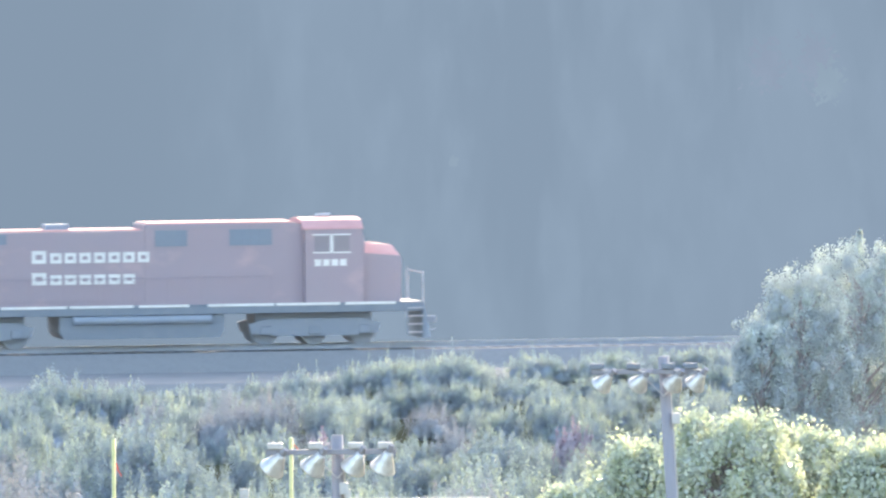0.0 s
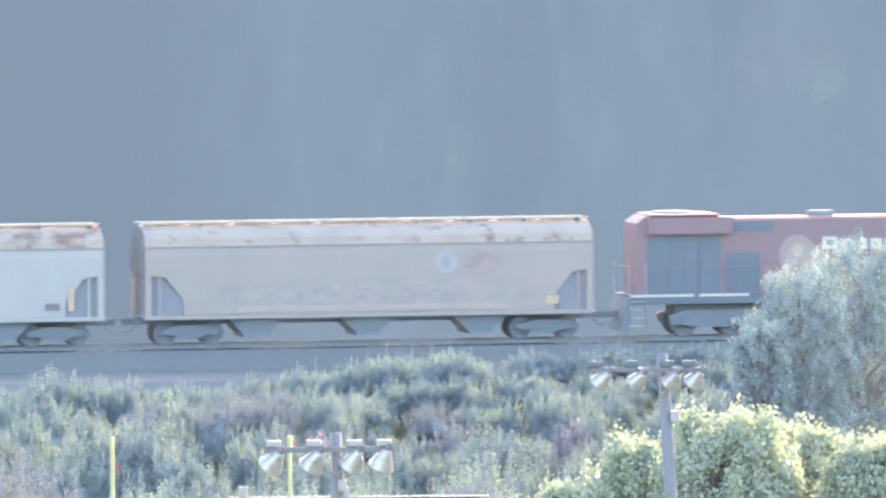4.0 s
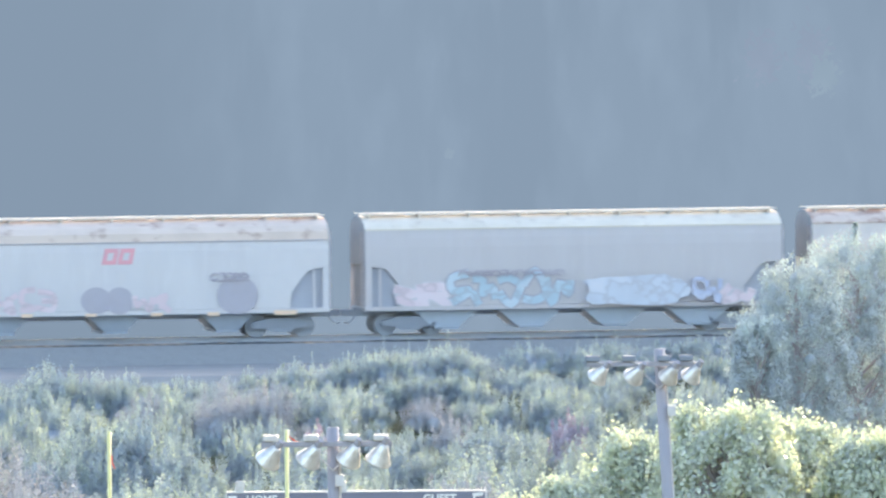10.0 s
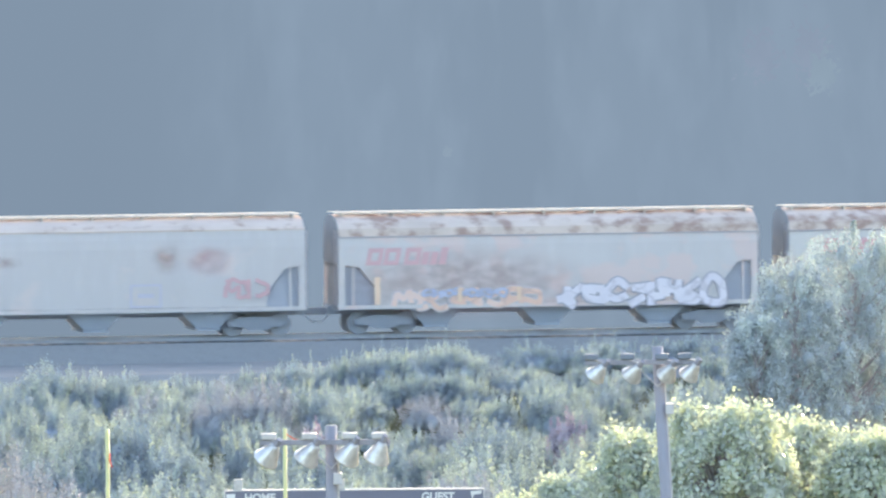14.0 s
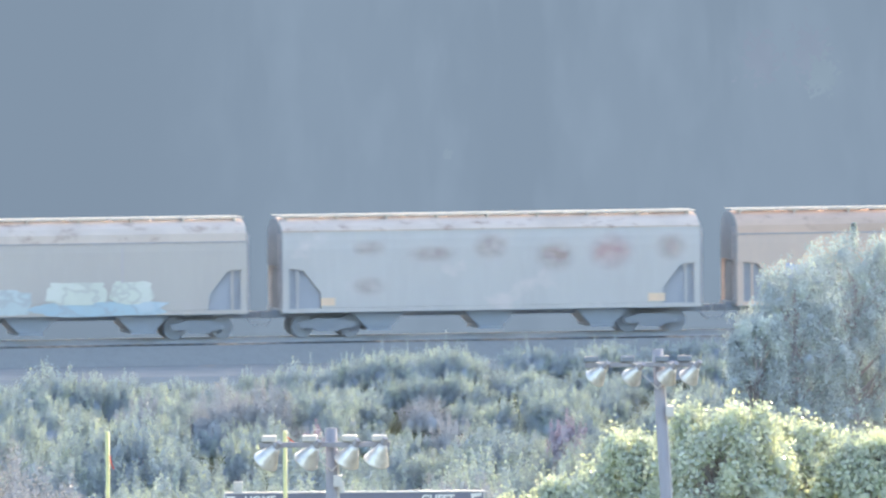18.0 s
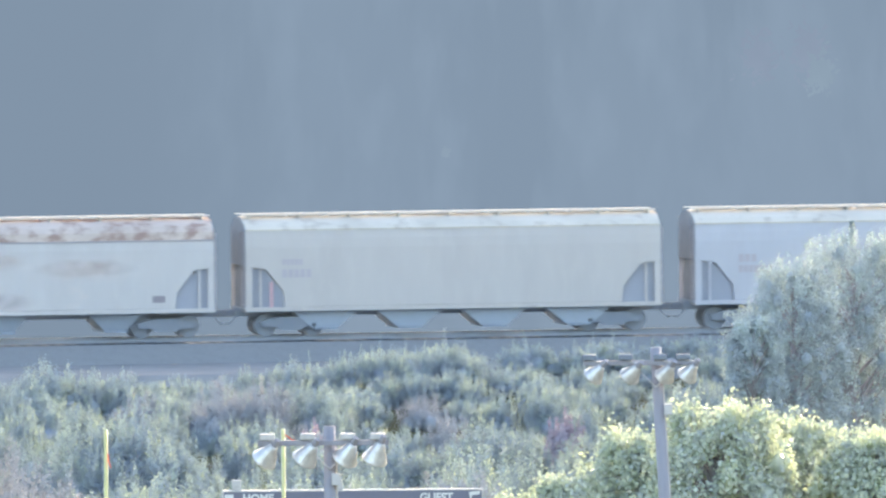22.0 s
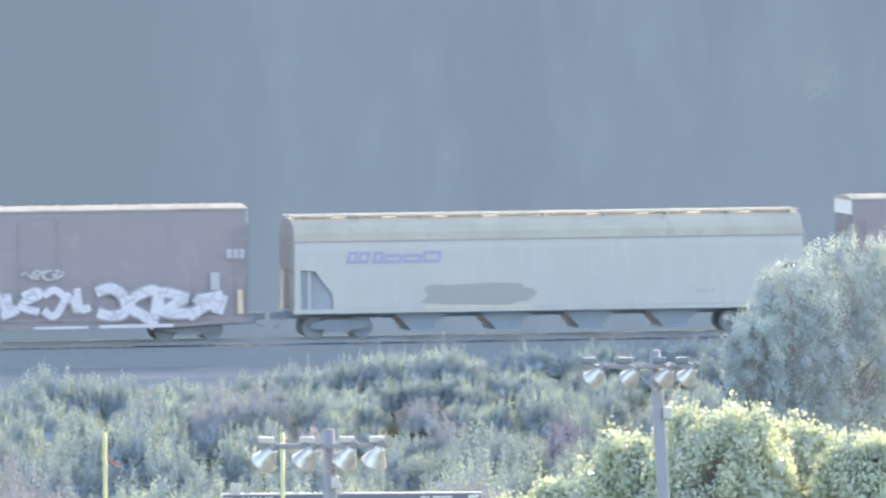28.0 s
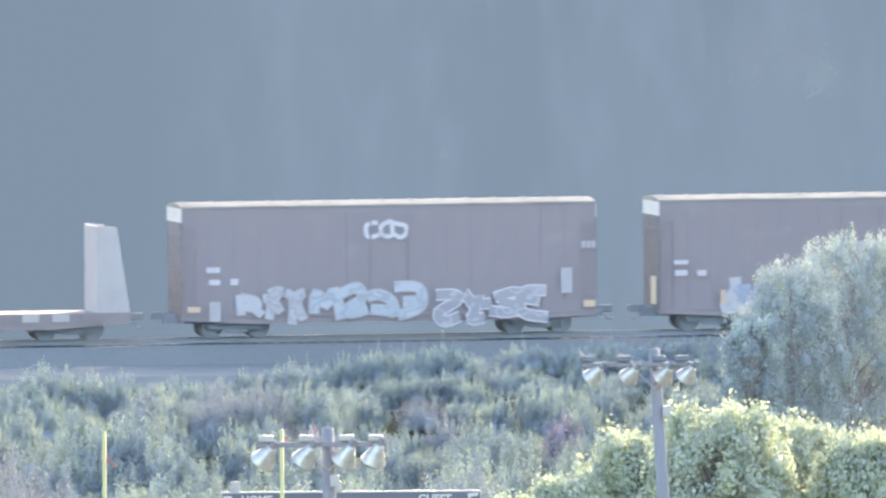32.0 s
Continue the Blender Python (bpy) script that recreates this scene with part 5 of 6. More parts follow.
def boxcar(key, label, mid, length, body, seed):
    car = thing("boxcar", label, "boxcar", line_pose(mid), group="boxcars of the train")
    h, top = length / 2, 4.86
    part("body", boxes((-h, h, -SIDE, SIDE, 0.78, top), bevel=0.015), body, car)
    for e in (-1, 1):
        xs = sorted((e * (h + 0.001), e * (h + 0.004)))
        part("end_wall", boxes((xs[0], xs[1], -SIDE + 0.01, SIDE - 0.01, 0.80, top - 0.525)), WALL_HAZE_GREY, car)
    part("roof", loft([(1.53, top + 0.004), (1.53, top + 0.07), (0.8, top + 0.16), (0.0, top + 0.2)], lambda z: h + 0.03), ROOF_BRIGHT, car)
    bm = bmesh.new()
    for i in range(15):
        x = -h + 0.3 + i * (length - 0.6) / 14
        prism(bm, [(-1.52, top + 0.08), (-0.8, top + 0.17), (0, top + 0.205), (0.8, top + 0.17), (1.52, top + 0.08), (0, top + 0.225)], x - 0.05, x + 0.05, "x")
    part("roof_rib", bm, ROOF_BRIGHT, car)
    n = 18
    for i in range(n):
        x = -h + 0.25 + i * (length - 0.5) / (n - 1)
        if abs(x) > 1.75:
            part("side_post", boxes((x - 0.05, x + 0.05, -SIDE - 0.018, -SIDE + 0.002, 0.86, top - 0.1)), body, car)
    door = part("door", boxes((-1.62, 1.62, -SIDE - 0.03, -SIDE - 0.004, 0.95, top - 0.22), bevel=0.008), body, car)
    for i in range(5):
        z = 1.3 + 0.75 * i
        part("door_rib", boxes((-1.58, 1.58, -SIDE - 0.045, -SIDE - 0.031, z, z + 0.09)), body, door)
    part("door_bar", boxes((-0.75, -0.69, -SIDE - 0.075, -SIDE - 0.046, 1.0, top - 0.3), (0.69, 0.75, -SIDE - 0.075, -SIDE - 0.046, 1.0, top - 0.3)), body, door)
    part("door_track", boxes((-3.4, 3.4, -SIDE - 0.06, -SIDE - 0.004, 0.80, 0.90)), body, car)
    part("side_sill", slab([(-h, 0.78), (h, 0.78), (h, 0.70), (h - 2.6, 0.55), (-h + 2.6, 0.55), (-h, 0.70)], -SIDE + 0.01, -SIDE + 0.06), body, car)
    part("underframe", boxes((-h + 0.1, h - 0.1, -1.2, 1.2, 0.62, 0.775), (-h - 0.5, h + 0.5, -0.25, 0.25, 0.55, 0.9)), under, car)
    for e in (-1, 1):
        bm = bmesh.new()
        for i in range(8):
            z = 1.05 + i * 0.44
            box(bm, e * h - 0.02 + e * 0.022, e * h + 0.02 + e * 0.022, -1.38, 1.38, z, z + 0.2)
        part("end_corrugation", bm, WALL_HAZE_GREY, car)
        xs = sorted((e * (h + 0.004), e * (h + 0.03)))
        part("end_panel", boxes((xs[0], xs[1], -1.5, 1.5, top - 0.52, top)), white_paint, car, "white upper end panel")
        bm = bmesh.new()
        for i in range(8):
            box(bm, e * (h - 0.28) - 0.22, e * (h - 0.28) + 0.22, -SIDE - 0.06, -SIDE - 0.035, 0.95 + 0.45 * i, 0.975 + 0.45 * i)
        for sx in (-0.22, 0.22):
            box(bm, e * (h - 0.28) + sx - 0.02, e * (h - 0.28) + sx + 0.02, -SIDE - 0.062, -SIDE - 0.033, 0.9, 4.2)
        part("side_ladder", bm, body, car)
        bogie(car, e * (h - 2.1))
        coupler(car, e * (h + 0.25), e)
    decorate(car, DECALS.get(key, []), -SIDE - 0.05, seed)
    return car


def flatcar(mid, length):
    car = thing("bulkhead_flatcar", "weathered flatcar with tall pale end bulkheads and an empty deck", "flatcar", line_pose(mid))
    h = length / 2
    deckp = surface("deck_paint", (0.15, 0.12, 0.11), (0.11, 0.09, 0.08), rough=0.8, haze_mix=0.27, scale=0.8, lo=0.4, hi=0.6)
    bulk = surface("bulkhead_paint", (0.40, 0.385, 0.36), (0.32, 0.30, 0.28), rough=0.7, scale=1.2)
    part("deck", boxes((-h, h, -1.45, 1.45, 0.86, 1.05)), deckp, car)
    part("side_sill", slab([(-h, 0.86), (h, 0.86), (h, 0.66), (h - 3, 0.45), (-h + 3, 0.45), (-h, 0.66)], -1.5, -1.44), deckp, car)
    n = 16
    for i in range(n):
        x = -h + 1.5 + i * (length - 3) / (n - 1)
        part("stake_pocket", boxes((x - 0.32, x + 0.32, -1.56, -1.502, 0.74, 1.02)), bulk if i % 3 else deckp, car)
    for e in (-1, 1):
        x0 = e * h
        poly = [(x0, 1.052), (x0 - e * 1.2, 1.052), (x0 - e * 1.2, 4.28), (x0 - e * 0.48, 4.22)]
        for y in (-1.45, 1.33):
            part("bulkhead_side", slab(poly, y, y + 0.12), bulk, car)
        xs = sorted((x0 - e * 1.2, x0 - e * 1.08))
        part("bulkhead", boxes((xs[0], xs[1], -1.329, 1.329, 1.052, 4.25)), bulk, car, "pale steel bulkhead")
        bogie(car, e * (h - 2.2))
        coupler(car, e * (h + 0.02), e)
    return car


def locomotive(label, mid, red, mark_x, shield, seed):
    """A six-axle diesel: walkway and sill, cab, short nose, stepped hood, radiator, fuel tank, trucks, rails and steps. Faces +x."""
    car = thing("locomotive", label, "locomotive", line_pose(mid), group="leading locomotives")
    F = 11.35                      # from the middle to the front coupler's face
    stripe = white_paint
    glass = surface("cab_glass", (0.03, 0.035, 0.04), (0.05, 0.05, 0.06), rough=0.1, haze_mix=0.30, scale=3.0)
    grille = surface("grille_dark", (0.06, 0.06, 0.065), (0.05, 0.05, 0.055), rough=0.8, haze_mix=0.32, scale=6.0, haze_tint=(0.82, 0.90, 1.0))
    rail_p = paint("grey")
    part("frame_sill", boxes((-F + 0.75, F - 0.75, -1.5, 1.5, 1.22, 1.52), bevel=0.02), SILL, car)
    part("sill_stripe", boxes(*[(-F + 0.8 + 2.6 * i, -F + 0.8 + 2.6 * i + (2.4, 1.9, 2.5)[i % 3], -1.54, -1.502, 1.50, 1.60) for i in range(8)]), stripe, car, "white sill stripe")
    part("walkway", boxes((-F + 0.75, F - 0.75, -1.5, 1.5, 1.522, 1.575)), SILL, car)
    # nose and cab
    part("nose", slab([(F - 3.0, 1.58), (F - 1.55, 1.58), (F - 1.5, 3.15), (F - 1.56, 3.28), (F - 3.0, 3.40)], -1.2, 1.2), red, car)
    bm = bmesh.new()
    lo = [bm.verts.new(v) for v in ((F - 1.56, -1.2, 3.285), (F - 3.0, -1.2, 3.405), (F - 3.0, 1.2, 3.405), (F - 1.56, 1.2, 3.285))]
    hi = [bm.verts.new(v) for v in ((F - 1.75, -0.55, 3.66), (F - 3.0, -0.55, 3.82), (F - 3.0, 0.55, 3.82), (F - 1.75, 0.55, 3.66))]
    for q in range(4):
        bm.faces.new((lo[q], lo[(q + 1) % 4], hi[(q + 1) % 4], hi[q]))
    bm.faces.new(hi)
    bm.faces.new(lo[::-1])
    part("nose_top", bm, SUNLIT_RED, car, "sloping nose top, its red lightened as if sunlit")
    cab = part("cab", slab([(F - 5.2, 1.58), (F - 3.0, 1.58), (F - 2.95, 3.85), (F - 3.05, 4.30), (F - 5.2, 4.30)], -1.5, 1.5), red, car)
    part("cab_roof", loft([(1.53, 4.31), (1.50, 4.36), (1.10, 4.64), (0.4, 4.72)], lambda z: 1.14), SUNLIT_RED, cab, at=pose(F - 4.14, 0, 0.0))
    for x0, x1 in ((F - 4.85, F - 4.28), (F - 4.12, F - 3.52)):
        part("side_window", boxes((x0, x1, -1.515, -1.502, 3.48, 4.08)), glass, cab)
        part("window_frame", boxes((x0 - 0.05, x1 + 0.05, -1.51, -1.501, 3.42, 3.475), (x0 - 0.05, x1 + 0.05, -1.51, -1.501, 4.085, 4.14)), stripe, cab)
    part("window_pillar", boxes((F - 4.26, F - 4.14, -1.525, -1.502, 3.45, 4.1)), stripe, cab)
    part("windshield", boxes((F - 3.02, F - 2.93, -0.9, 0.9, 3.95, 4.4)), glass, cab)
    for i in range(4):
        part("number_bar", boxes((F - 4.85 + 0.32 * i, F - 4.60 + 0.32 * i, -1.512, -1.502, 2.95, 3.2)), stripe, cab)
    part("cab_door", boxes((F - 5.19, F - 5.15, -1.4, -0.8, 1.6, 3.5)), red, cab)
    part("horn", tubes(((F - 4.5, 0.2, 4.78), (F - 3.95, 0.2, 4.78), 0.05, 0.09), n=8), galv, cab)
    part("headlight", boxes((F - 1.5, F - 1.46, -0.22, 0.22, 2.9, 3.1)), white_box, car)
    # hoods
    part("front_hood", slab([(F - 11.2, 1.58), (F - 5.21, 1.58), (F - 5.21, 4.50), (F - 5.5, 4.56), (F - 11.2, 4.56)], -1.18, 1.18), red, car)
    part("engine_hood", slab([(F - 18.3, 1.58), (F - 11.21, 1.58), (F - 11.21, 4.34), (F - 18.3, 4.34)], -1.19, 1.19), red, car)
    part("radiator_hood", slab([(F - 21.6, 1.58), (F - 18.31, 1.58), (F - 18.31, 4.36), (F - 18.6, 4.52), (F - 21.2, 4.52), (F - 21.6, 4.25)], -1.2, 1.2), red, car)
    part("radiator_wing", slab([(F - 21.2, 3.85), (F - 18.0, 3.85), (F - 18.0, 4.46), (F - 21.2, 4.46)], -1.52, -1.205), red, car)
    part("radiator_wing", slab([(F - 21.2, 3.85), (F - 18.0, 3.85), (F - 18.0, 4.46), (F - 21.2, 4.46)], 1.205, 1.52), red, car)
    part("roof_plate", boxes((F - 11.1, F - 5.6, -1.1, 1.1, 4.562, 4.62)), SUNLIT_RED, car)
    part("roof_plate", boxes((F - 18.2, F - 11.3, -0.9, 0.9, 4.342, 4.40)), SUNLIT_RED, car)
    part("roof_plate", boxes((F - 21.1, F - 18.5, -1.4, 1.4, 4.522, 4.58)), SUNLIT_RED, car)
    part("exhaust", boxes((F - 14.8, F - 13.9, -0.35, 0.35, 4.402, 4.6)), under, car)
    part("roof_fan", tubes(((F - 20.0, 0, 4.582), (F - 20.0, 0, 4.66), 0.75), n=20), under, car)
    # screens and doors of the hood
    for x0, x1, z0, z1 in ((F - 21.2, F - 18.4, 1.62, 3.75), (F - 18.2, F - 16.9, 1.62, 3.1), (F - 8.0, F - 6.4, 3.75, 4.35), (F - 10.8, F - 9.6, 3.75, 4.35)):
        g = part("screen", boxes((x0, x1, -1.215, -1.182 if x0 > F - 18 else -1.202, z0, z1)), grille, car, "dark intake screen")
        for i in range(5):
            x = x0 + (i + 0.5) * (x1 - x0) / 5
            part("screen_bar", boxes((x - 0.015, x + 0.015, -1.235, -1.216, z0, z1)), grille, g)
    for i in range(9):
        x = F - 17.9 + i * 0.73
        part("hood_door", boxes((x, x + 0.68, -1.205, -1.192, 1.75, 2.25), bevel=0.003), red, car)
    part("dynamic_brake_screen", boxes((F - 18.0, F - 16.4, -1.21, -1.192, 3.9, 4.28)), grille, car)
    # house lettering, drawn as open blocks
    y = -1.215
    x0, wide = mark_x
    for row, (n, z0, z1) in enumerate(((8, 3.18, 3.66), (7, 2.38, 2.84))):
        xa = x0
        for i in range(n):
            w = wide / 8 * (1.0 if i else 1.25)
            zt = z1 if i == 0 else z1 - 0.09
            bar = 0.15 if i == 0 else 0.13
            part("mark_frame", boxes((xa, xa + w * 0.80, y - 0.006, y, z0, z0 + bar), (xa, xa + w * 0.80, y - 0.006, y, zt - bar, zt),
                                     (xa, xa + bar, y - 0.006, y, z0 + bar, zt - bar), (xa + w * 0.80 - bar, xa + w * 0.80, y - 0.006, y, z0 + bar, zt - bar)), stripe, car)
            xa += w
    if shield:
        part("shield", slab(disc_poly(x0 - 1.65, x0 - 0.25, 2.2, 3.75), -1.202, -1.192), paint("rust"), car, "round gold and red shield")
        part("shield_field", slab(disc_poly(x0 - 1.4, x0 - 0.5, 2.45, 3.5), -1.208, -1.203), paint("brownl"), car)
        part("shield_centre", slab(disc_poly(x0 - 1.15, x0 - 0.75, 2.9, 3.4), -1.214, -1.209), paint("ochre"), car)
    # below the deck
    part("fuel_tank", slab([(-2.9, 0.35), (2.9, 0.35), (3.1, 0.6), (3.1, 1.2), (-3.1, 1.2), (-3.1, 0.6)], -1.35, 1.35), SILL, car)
    part("air_tank", tubes(((-2.6, -1.42, 1.05), (2.6, -1.42, 1.05), 0.16), n=12), under, car)
    for c in (-6.55, 6.55):
        bm = bmesh.new()
        for yy in (-1.08, 1.08):
            prism(bm, [(c - 2.5, 0.8), (c - 2.4, 0.45), (c - 1.4, 0.35), (c + 1.4, 0.35), (c + 2.4, 0.45), (c + 2.5, 0.8), (c + 1.8, 1.0), (c - 1.8, 1.0)], yy - 0.1, yy + 0.1)
        box(bm, c - 2.2, c + 2.2, -0.9, 0.9, 0.8, 1.18)
        tr = part("truck", bm, truck_iron, car)
        for dx in (-1.85, 0, 1.85):
            for yy in (-0.80, 0.66):
                part("wheel", tubes(((c + dx, yy, 0.53), (c + dx, yy + 0.14, 0.53), 0.53), n=24), wheel_steel, tr)
            part("journal_box", boxes((c + dx - 0.2, c + dx + 0.2, -1.25, -1.185, 0.42, 0.72), bevel=0.02), truck_iron, tr)
    # ends: plough, steps, handrails
    for e in (-1, 1):
        xs = sorted((e * (F - 0.75), e * (F - 0.5)))
        part("plough", slab([(e * (F - 0.75), 0.2), (e * (F - 0.45), 0.25), (e * (F - 0.7), 1.5), (e * (F - 0.8), 1.5)], -1.4, 1.4), under, car)
        coupler(car, e * (F - 0.66), e)
        bm = bmesh.new()
        for i in range(4):
            box(bm, e * (F - 1.05) - 0.28, e * (F - 1.05) + 0.28, -1.58, -1.35, 0.42 + 0.3 * i, 0.46 + 0.3 * i)
        part("step", bm, rail_p, car, "white edged steps")
        part("step_side", boxes((e * (F - 1.05) - 0.31, e * (F - 1.05) - 0.29, -1.56, -1.4, 0.35, 1.5), (e * (F - 1.05) + 0.29, e * (F - 1.05) + 0.31, -1.56, -1.4, 0.35, 1.5)), under, car)
        part("handrail", tubes(((e * (F - 0.75), -1.45, 1.0), (e * (F - 0.75), -1.45, 2.75), 0.018), ((e * (F - 1.38), -1.48, 1.0), (e * (F - 1.38), -1.48, 2.75), 0.018),
                               ((e * (F - 0.75), -1.45, 2.65), (e * (F - 0.75), 1.45, 2.65), 0.015), ((e * (F - 0.75), 1.45, 1.5), (e * (F - 0.75), 1.45, 2.75), 0.018), n=6), rail_p, car)
    bm = bmesh.new()
    for i in range(12):
        x = -F + 1.9 + i * 1.3
        tube(bm, (x, -1.48, 1.58), (x, -1.48, 2.6), 0.012, n=5)
    tube(bm, (-F + 1.9, -1.48, 2.6), (-F + 1.9 + 11 * 1.3, -1.48, 2.6), 0.012, n=5)
    part("side_rail", bm, red, car)
    return car


ROOF_BRIGHT = surface("galvanised_roof", (0.46, 0.44, 0.41), (0.36, 0.34, 0.32), rough=0.5, haze_mix=0.0, scale=0.6, stretch=(1, 3, 1))
# locomotive red lightened so that tops look sunlit
SUNLIT_RED = surface("roof_red_sunlit", (0.60, 0.27, 0.25), (0.52, 0.22, 0.20), rough=0.6, haze_mix=0.16, scale=1.0)
LOCO_RED_A = surface("loco_red_dull", (0.13, 0.04, 0.055), (0.11, 0.04, 0.055), rough=0.55, haze_tint=(0.97, 0.95, 1.0), haze_mix=0.33, scale=0.7, rust=(0.28, 0.11, 0.10), rust_lo=0.58, rust_hi=0.75)
LOCO_RED_B = surface("loco_red", (0.20, 0.03, 0.045), (0.17, 0.03, 0.04), rough=0.5, haze_tint=(0.97, 0.95, 1.0), haze_mix=0.30, scale=0.7)


def hopper_paint(name, c, rust=None, lo=0.55, hi=0.7, seed=0.0, scale=0.55):
    return surface(name, c, tuple(v * 0.88 for v in c), light=tuple(min(0.85, v * 1.08) for v in c), rough=0.55, haze_mix=0.36, haze_tint=(0.99, 0.93, 0.95),
                   scale=0.8, stretch=(1.0, 1.0, 0.25), rust=rust, rust_lo=lo, rust_hi=hi, rust_scale=scale, seed=seed)


# roof colour with the sunlit cream tone painted in, and patches of rust
def sunlit_roof(name, c, rust=(0.34, 0.26, 0.22), lo=0.5, hi=0.6, seed=0.0):
    return surface(name, c, tuple(v * 0.85 for v in c), rough=0.6, haze_mix=0.0, scale=0.5, rust=rust, rust_lo=lo, rust_hi=hi + 0.08, rust_scale=1.6, seed=seed)


def train():
    cars = []
    cars.append((-11.30, locomotive("faded red diesel locomotive with white house lettering", -11.30, LOCO_RED_A, (-4.11, 4.4), False, 1)))
    cars.append((-34.13, locomotive("bright red diesel locomotive with a round gold shield", -34.13, LOCO_RED_B, (-3.17, 4.5), True, 2)))
    trim_grey = surface("trim_grey", (0.22, 0.22, 0.22), (0.16, 0.16, 0.16), rough=0.7, haze_mix=0.30, scale=2.0)
    white = (0.50, 0.53, 0.53)
    tan_rust = (0.40, 0.31, 0.25)
    HOPPERS = [
        ("H1", "weathered tan-grey covered hopper with a pale round emblem", -54.59, 16.95, (0.37, 0.335, 0.275), (0.38, 0.29, 0.24), 0.50, 0.66),
        ("H2", "white covered hopper with red house mark and dark sprayed discs", -72.53, 15.83, white, None, 0, 0),
        ("H3", "clean white covered hopper with red house mark", -89.76, 16.04, white, None, 0, 0),
        ("H4", "dusty grey covered hopper with round emblem and faded graffiti", -106.99, 15.96, (0.45, 0.445, 0.42), (0.50, 0.46, 0.42), 0.52, 0.70),
        ("H5", "pale blue-grey covered hopper with light blue graffiti", -124.06, 15.83, (0.34, 0.36, 0.38), None, 0, 0),
        ("H6", "white covered hopper with red outlined mark and sprayed circle", -141.39, 16.07, (0.48, 0.52, 0.55), None, 0, 0),
        ("H7", "white covered hopper with ochre patch and dark sprayed tank shape", -158.75, 16.39, (0.50, 0.52, 0.49), (0.52, 0.48, 0.42), 0.62, 0.72),
        ("H8", "rust-streaked white covered hopper with white graffiti", -176.11, 15.92, (0.48, 0.49, 0.48), (0.52, 0.40, 0.35), 0.52, 0.60),
        ("H9", "stained grey covered hopper with faded emblem and square tag", -193.21, 15.75, (0.43, 0.445, 0.44), (0.46, 0.41, 0.37), 0.58, 0.68),
        ("H10", "tan covered hopper with large dark blue and white graffiti", -211.11, 17.16, (0.56, 0.37, 0.23), None, 0, 0),
        ("H11", "grey covered hopper with a row of faded brown stains", -229.03, 15.85, (0.38, 0.41, 0.40), (0.47, 0.43, 0.40), 0.60, 0.70),
        ("H12", "khaki grey covered hopper with orange, teal and green graffiti", -246.43, 16.27, (0.35, 0.335, 0.28), None, 0, 0),
        ("H13", "smooth pale blue covered hopper with small grey stencils", -263.68, 15.77, (0.40, 0.47, 0.55), None, 0, 0),
        ("H14", "smooth cream-grey covered hopper with small grey stencils", -280.75, 15.74, (0.46, 0.46, 0.41), None, 0, 0),
        ("H15", "white covered hopper with red house mark and rusty roof", -297.74, 15.86, (0.50, 0.52, 0.50), (0.55, 0.50, 0.42), 0.62, 0.75),
        ("H16", "white covered hopper with red house mark and yellow strips", -314.79, 15.72, (0.50, 0.53, 0.50), (0.55, 0.50, 0.44), 0.64, 0.75),
    ]
    for i, (key, label, mid, length, c, rust, lo, hi) in enumerate(HOPPERS):
        c = (c[0] * 0.86, c[1] * 0.86, c[2] * 0.83)
        body = hopper_paint("hopper_paint_" + str(i), c, rust, lo, hi, 3.0 * i)
        smooth_car = key in ("H5", "H13", "H14")
        rusty = key in ("H7", "H8", "H15", "H16", "H2", "H4")
        roof = sunlit_roof("sunlit_roof_" + str(i), (0.74, 0.68, 0.60) if smooth_car else (0.68, 0.50, 0.41) if key == "H10" else (0.69, 0.58, 0.52) if c[0] < 0.47 else tuple(v * q for v, q in zip(c, (1.15, 1.05, 1.0))), (0.42, 0.30, 0.26) if not smooth_car else (0.55, 0.49, 0.43), 0.46 if rusty else 0.56, 0.56 if rusty else 0.68, 2.0 * i)
        cars.append((mid, hopper(key, label, mid, length, body, roof, trim_grey, 4 if smooth_car else 3, smooth=smooth_car, seam=3.98 if smooth_car or key in ("H9", "H11", "H4") else 3.64)))
    cars.append((-351.69, hopper("P", "long white covered hopper with blue bars and olive sprayed patch", -351.69, 19.33,
                                 hopper_paint("hopper_paint_long", (0.38, 0.41, 0.37), None), sunlit_roof("sunlit_roof_long", (0.58, 0.53, 0.46), (0.48, 0.43, 0.38), 0.55, 0.7), trim_grey, 4, 4.52)))
    for i, (key, label, mid, length) in enumerate((
            ("B1", "brown boxcar with large pale graffiti and a bright roof", -332.39, 15.51),
            ("B2", "brown boxcar with blue and white graffiti and a bright roof", -371.03, 15.78),
            ("B3", "brown boxcar with faded blue-grey graffiti and a bright roof", -388.87, 15.33),
            ("B4", "brown boxcar with a white scrawl and pale graffiti", -406.81, 15.65))):
        body = surface("boxcar_brown_" + str(i), (0.15, 0.075, 0.065), (0.13, 0.07, 0.062), light=(0.17, 0.09, 0.075), rough=0.65, haze_tint=(0.93, 0.92, 0.98), haze_mix=0.33, scale=0.7,
                       stretch=(1, 1, 0.4), rust=(0.2, 0.12, 0.10), rust_lo=0.6, rust_hi=0.75, seed=5.0 * i)
        cars.append((mid, boxcar(key, label, mid, length, body, 40 + i)))
    cars.append((-426.6, flatcar(-426.6, 20.0)))
    return cars


TRAIN = train()


# ------------------------------------------------------------------ what moves
def run(t):
    """Metres that the train has gone after t seconds; it slows a little."""
    return 13.00995 * t - 0.00722313 * t ** 2 - 0.000113804 * t ** 3


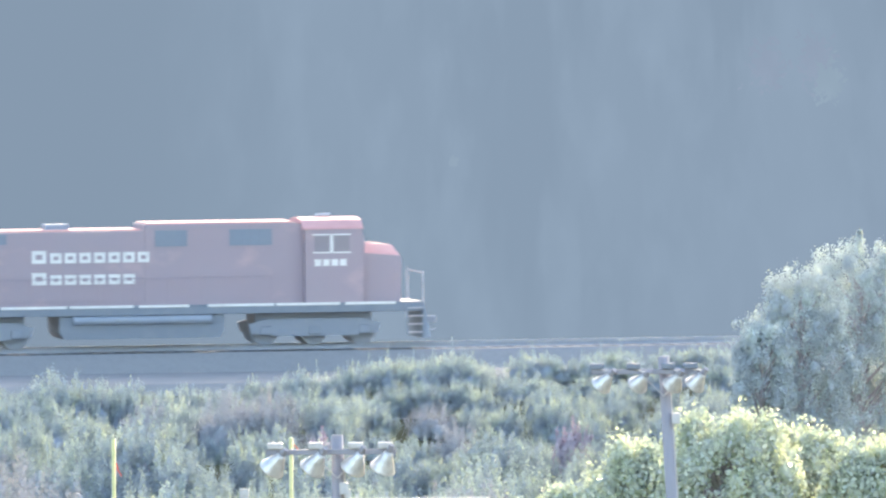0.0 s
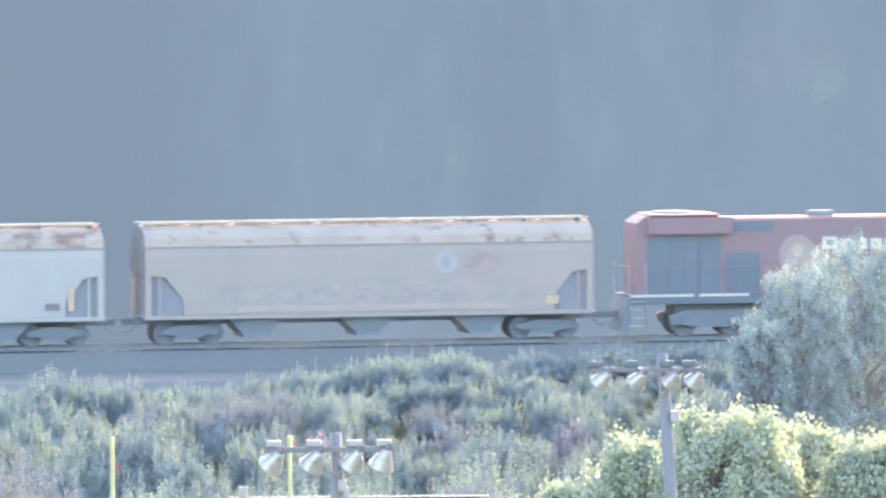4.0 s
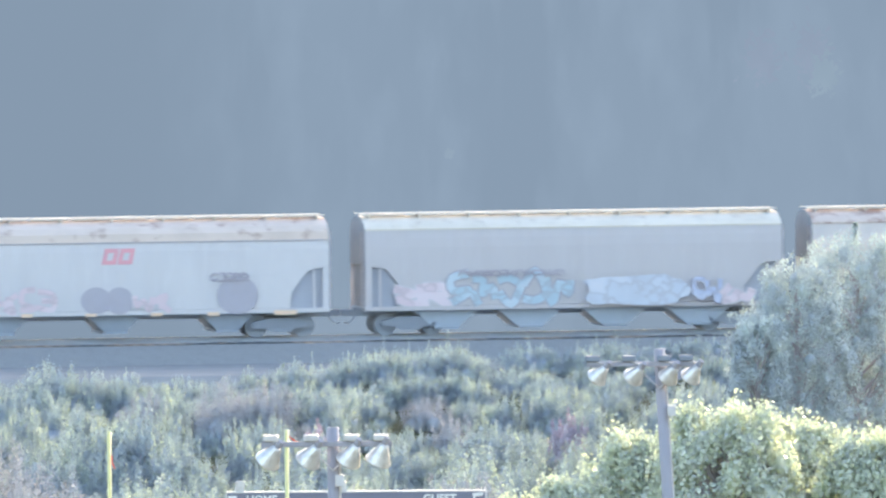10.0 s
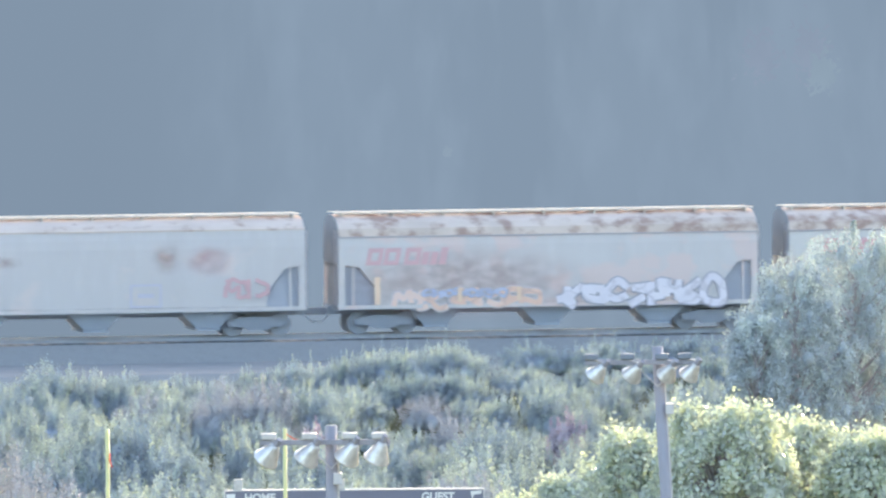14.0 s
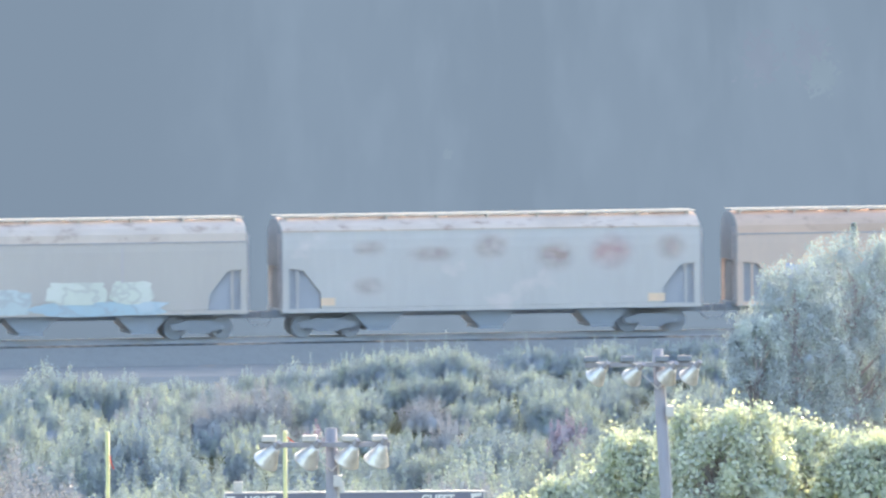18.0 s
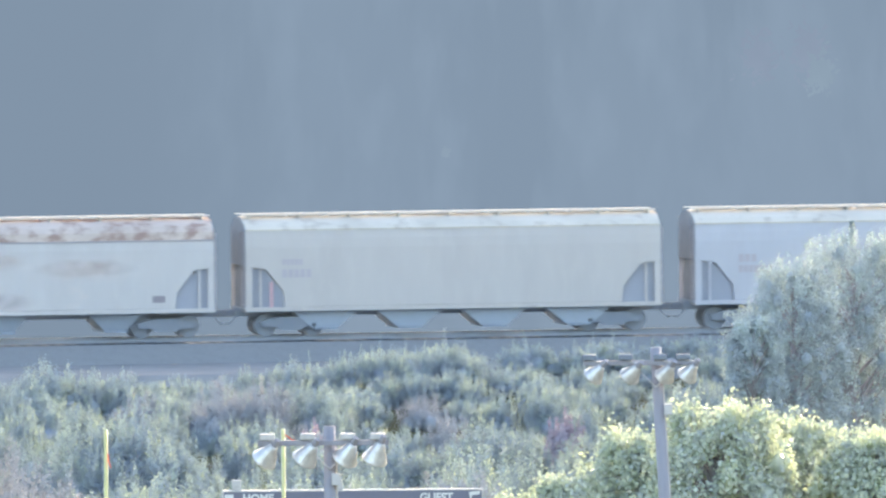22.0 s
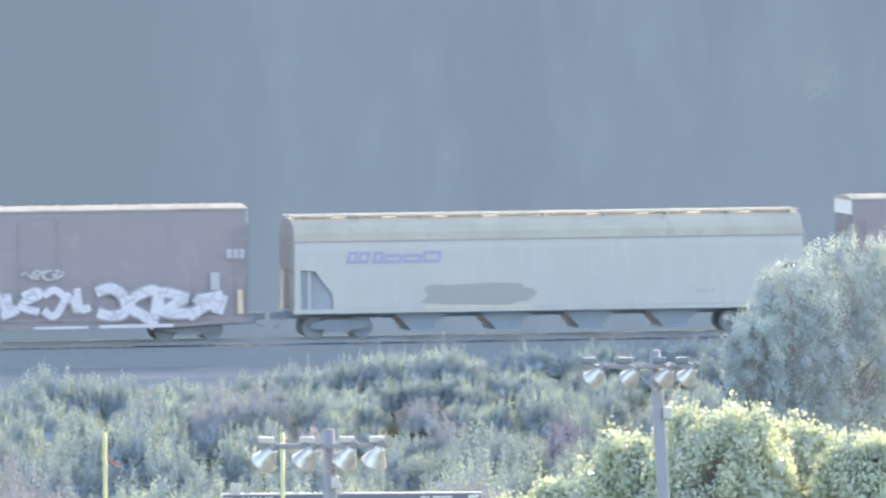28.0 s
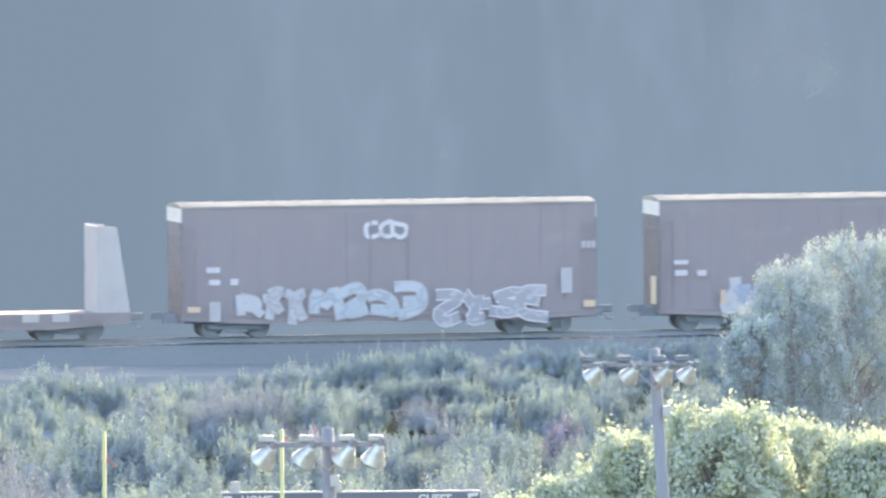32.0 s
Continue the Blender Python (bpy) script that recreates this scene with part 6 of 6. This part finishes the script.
def motions():
    for mid, car in TRAIN:
        walk(car, [(t, line_pose(mid + run(t))) for t in range(0, 33, 2)])
    sway = [(0, 0), (2, 12), (4, -6), (6, 8), (8, -4), (10, 10), (12, 4), (14, 14), (16, -3), (18, 6), (20, 0), (22, 12), (24, -5), (26, 10), (28, -30), (29, -50), (30, -12), (32, -12)]
    walk(RIBBON, [(t, pose(-2.77, -0.05, 8.45, 0, a, 0)) for t, a in sway])
    walk(RIBBON_TWO, [(t, pose(2.89, -0.05, 9.0, 0, -30 - 0.8 * a, 0)) for t, a in sway])


motions()
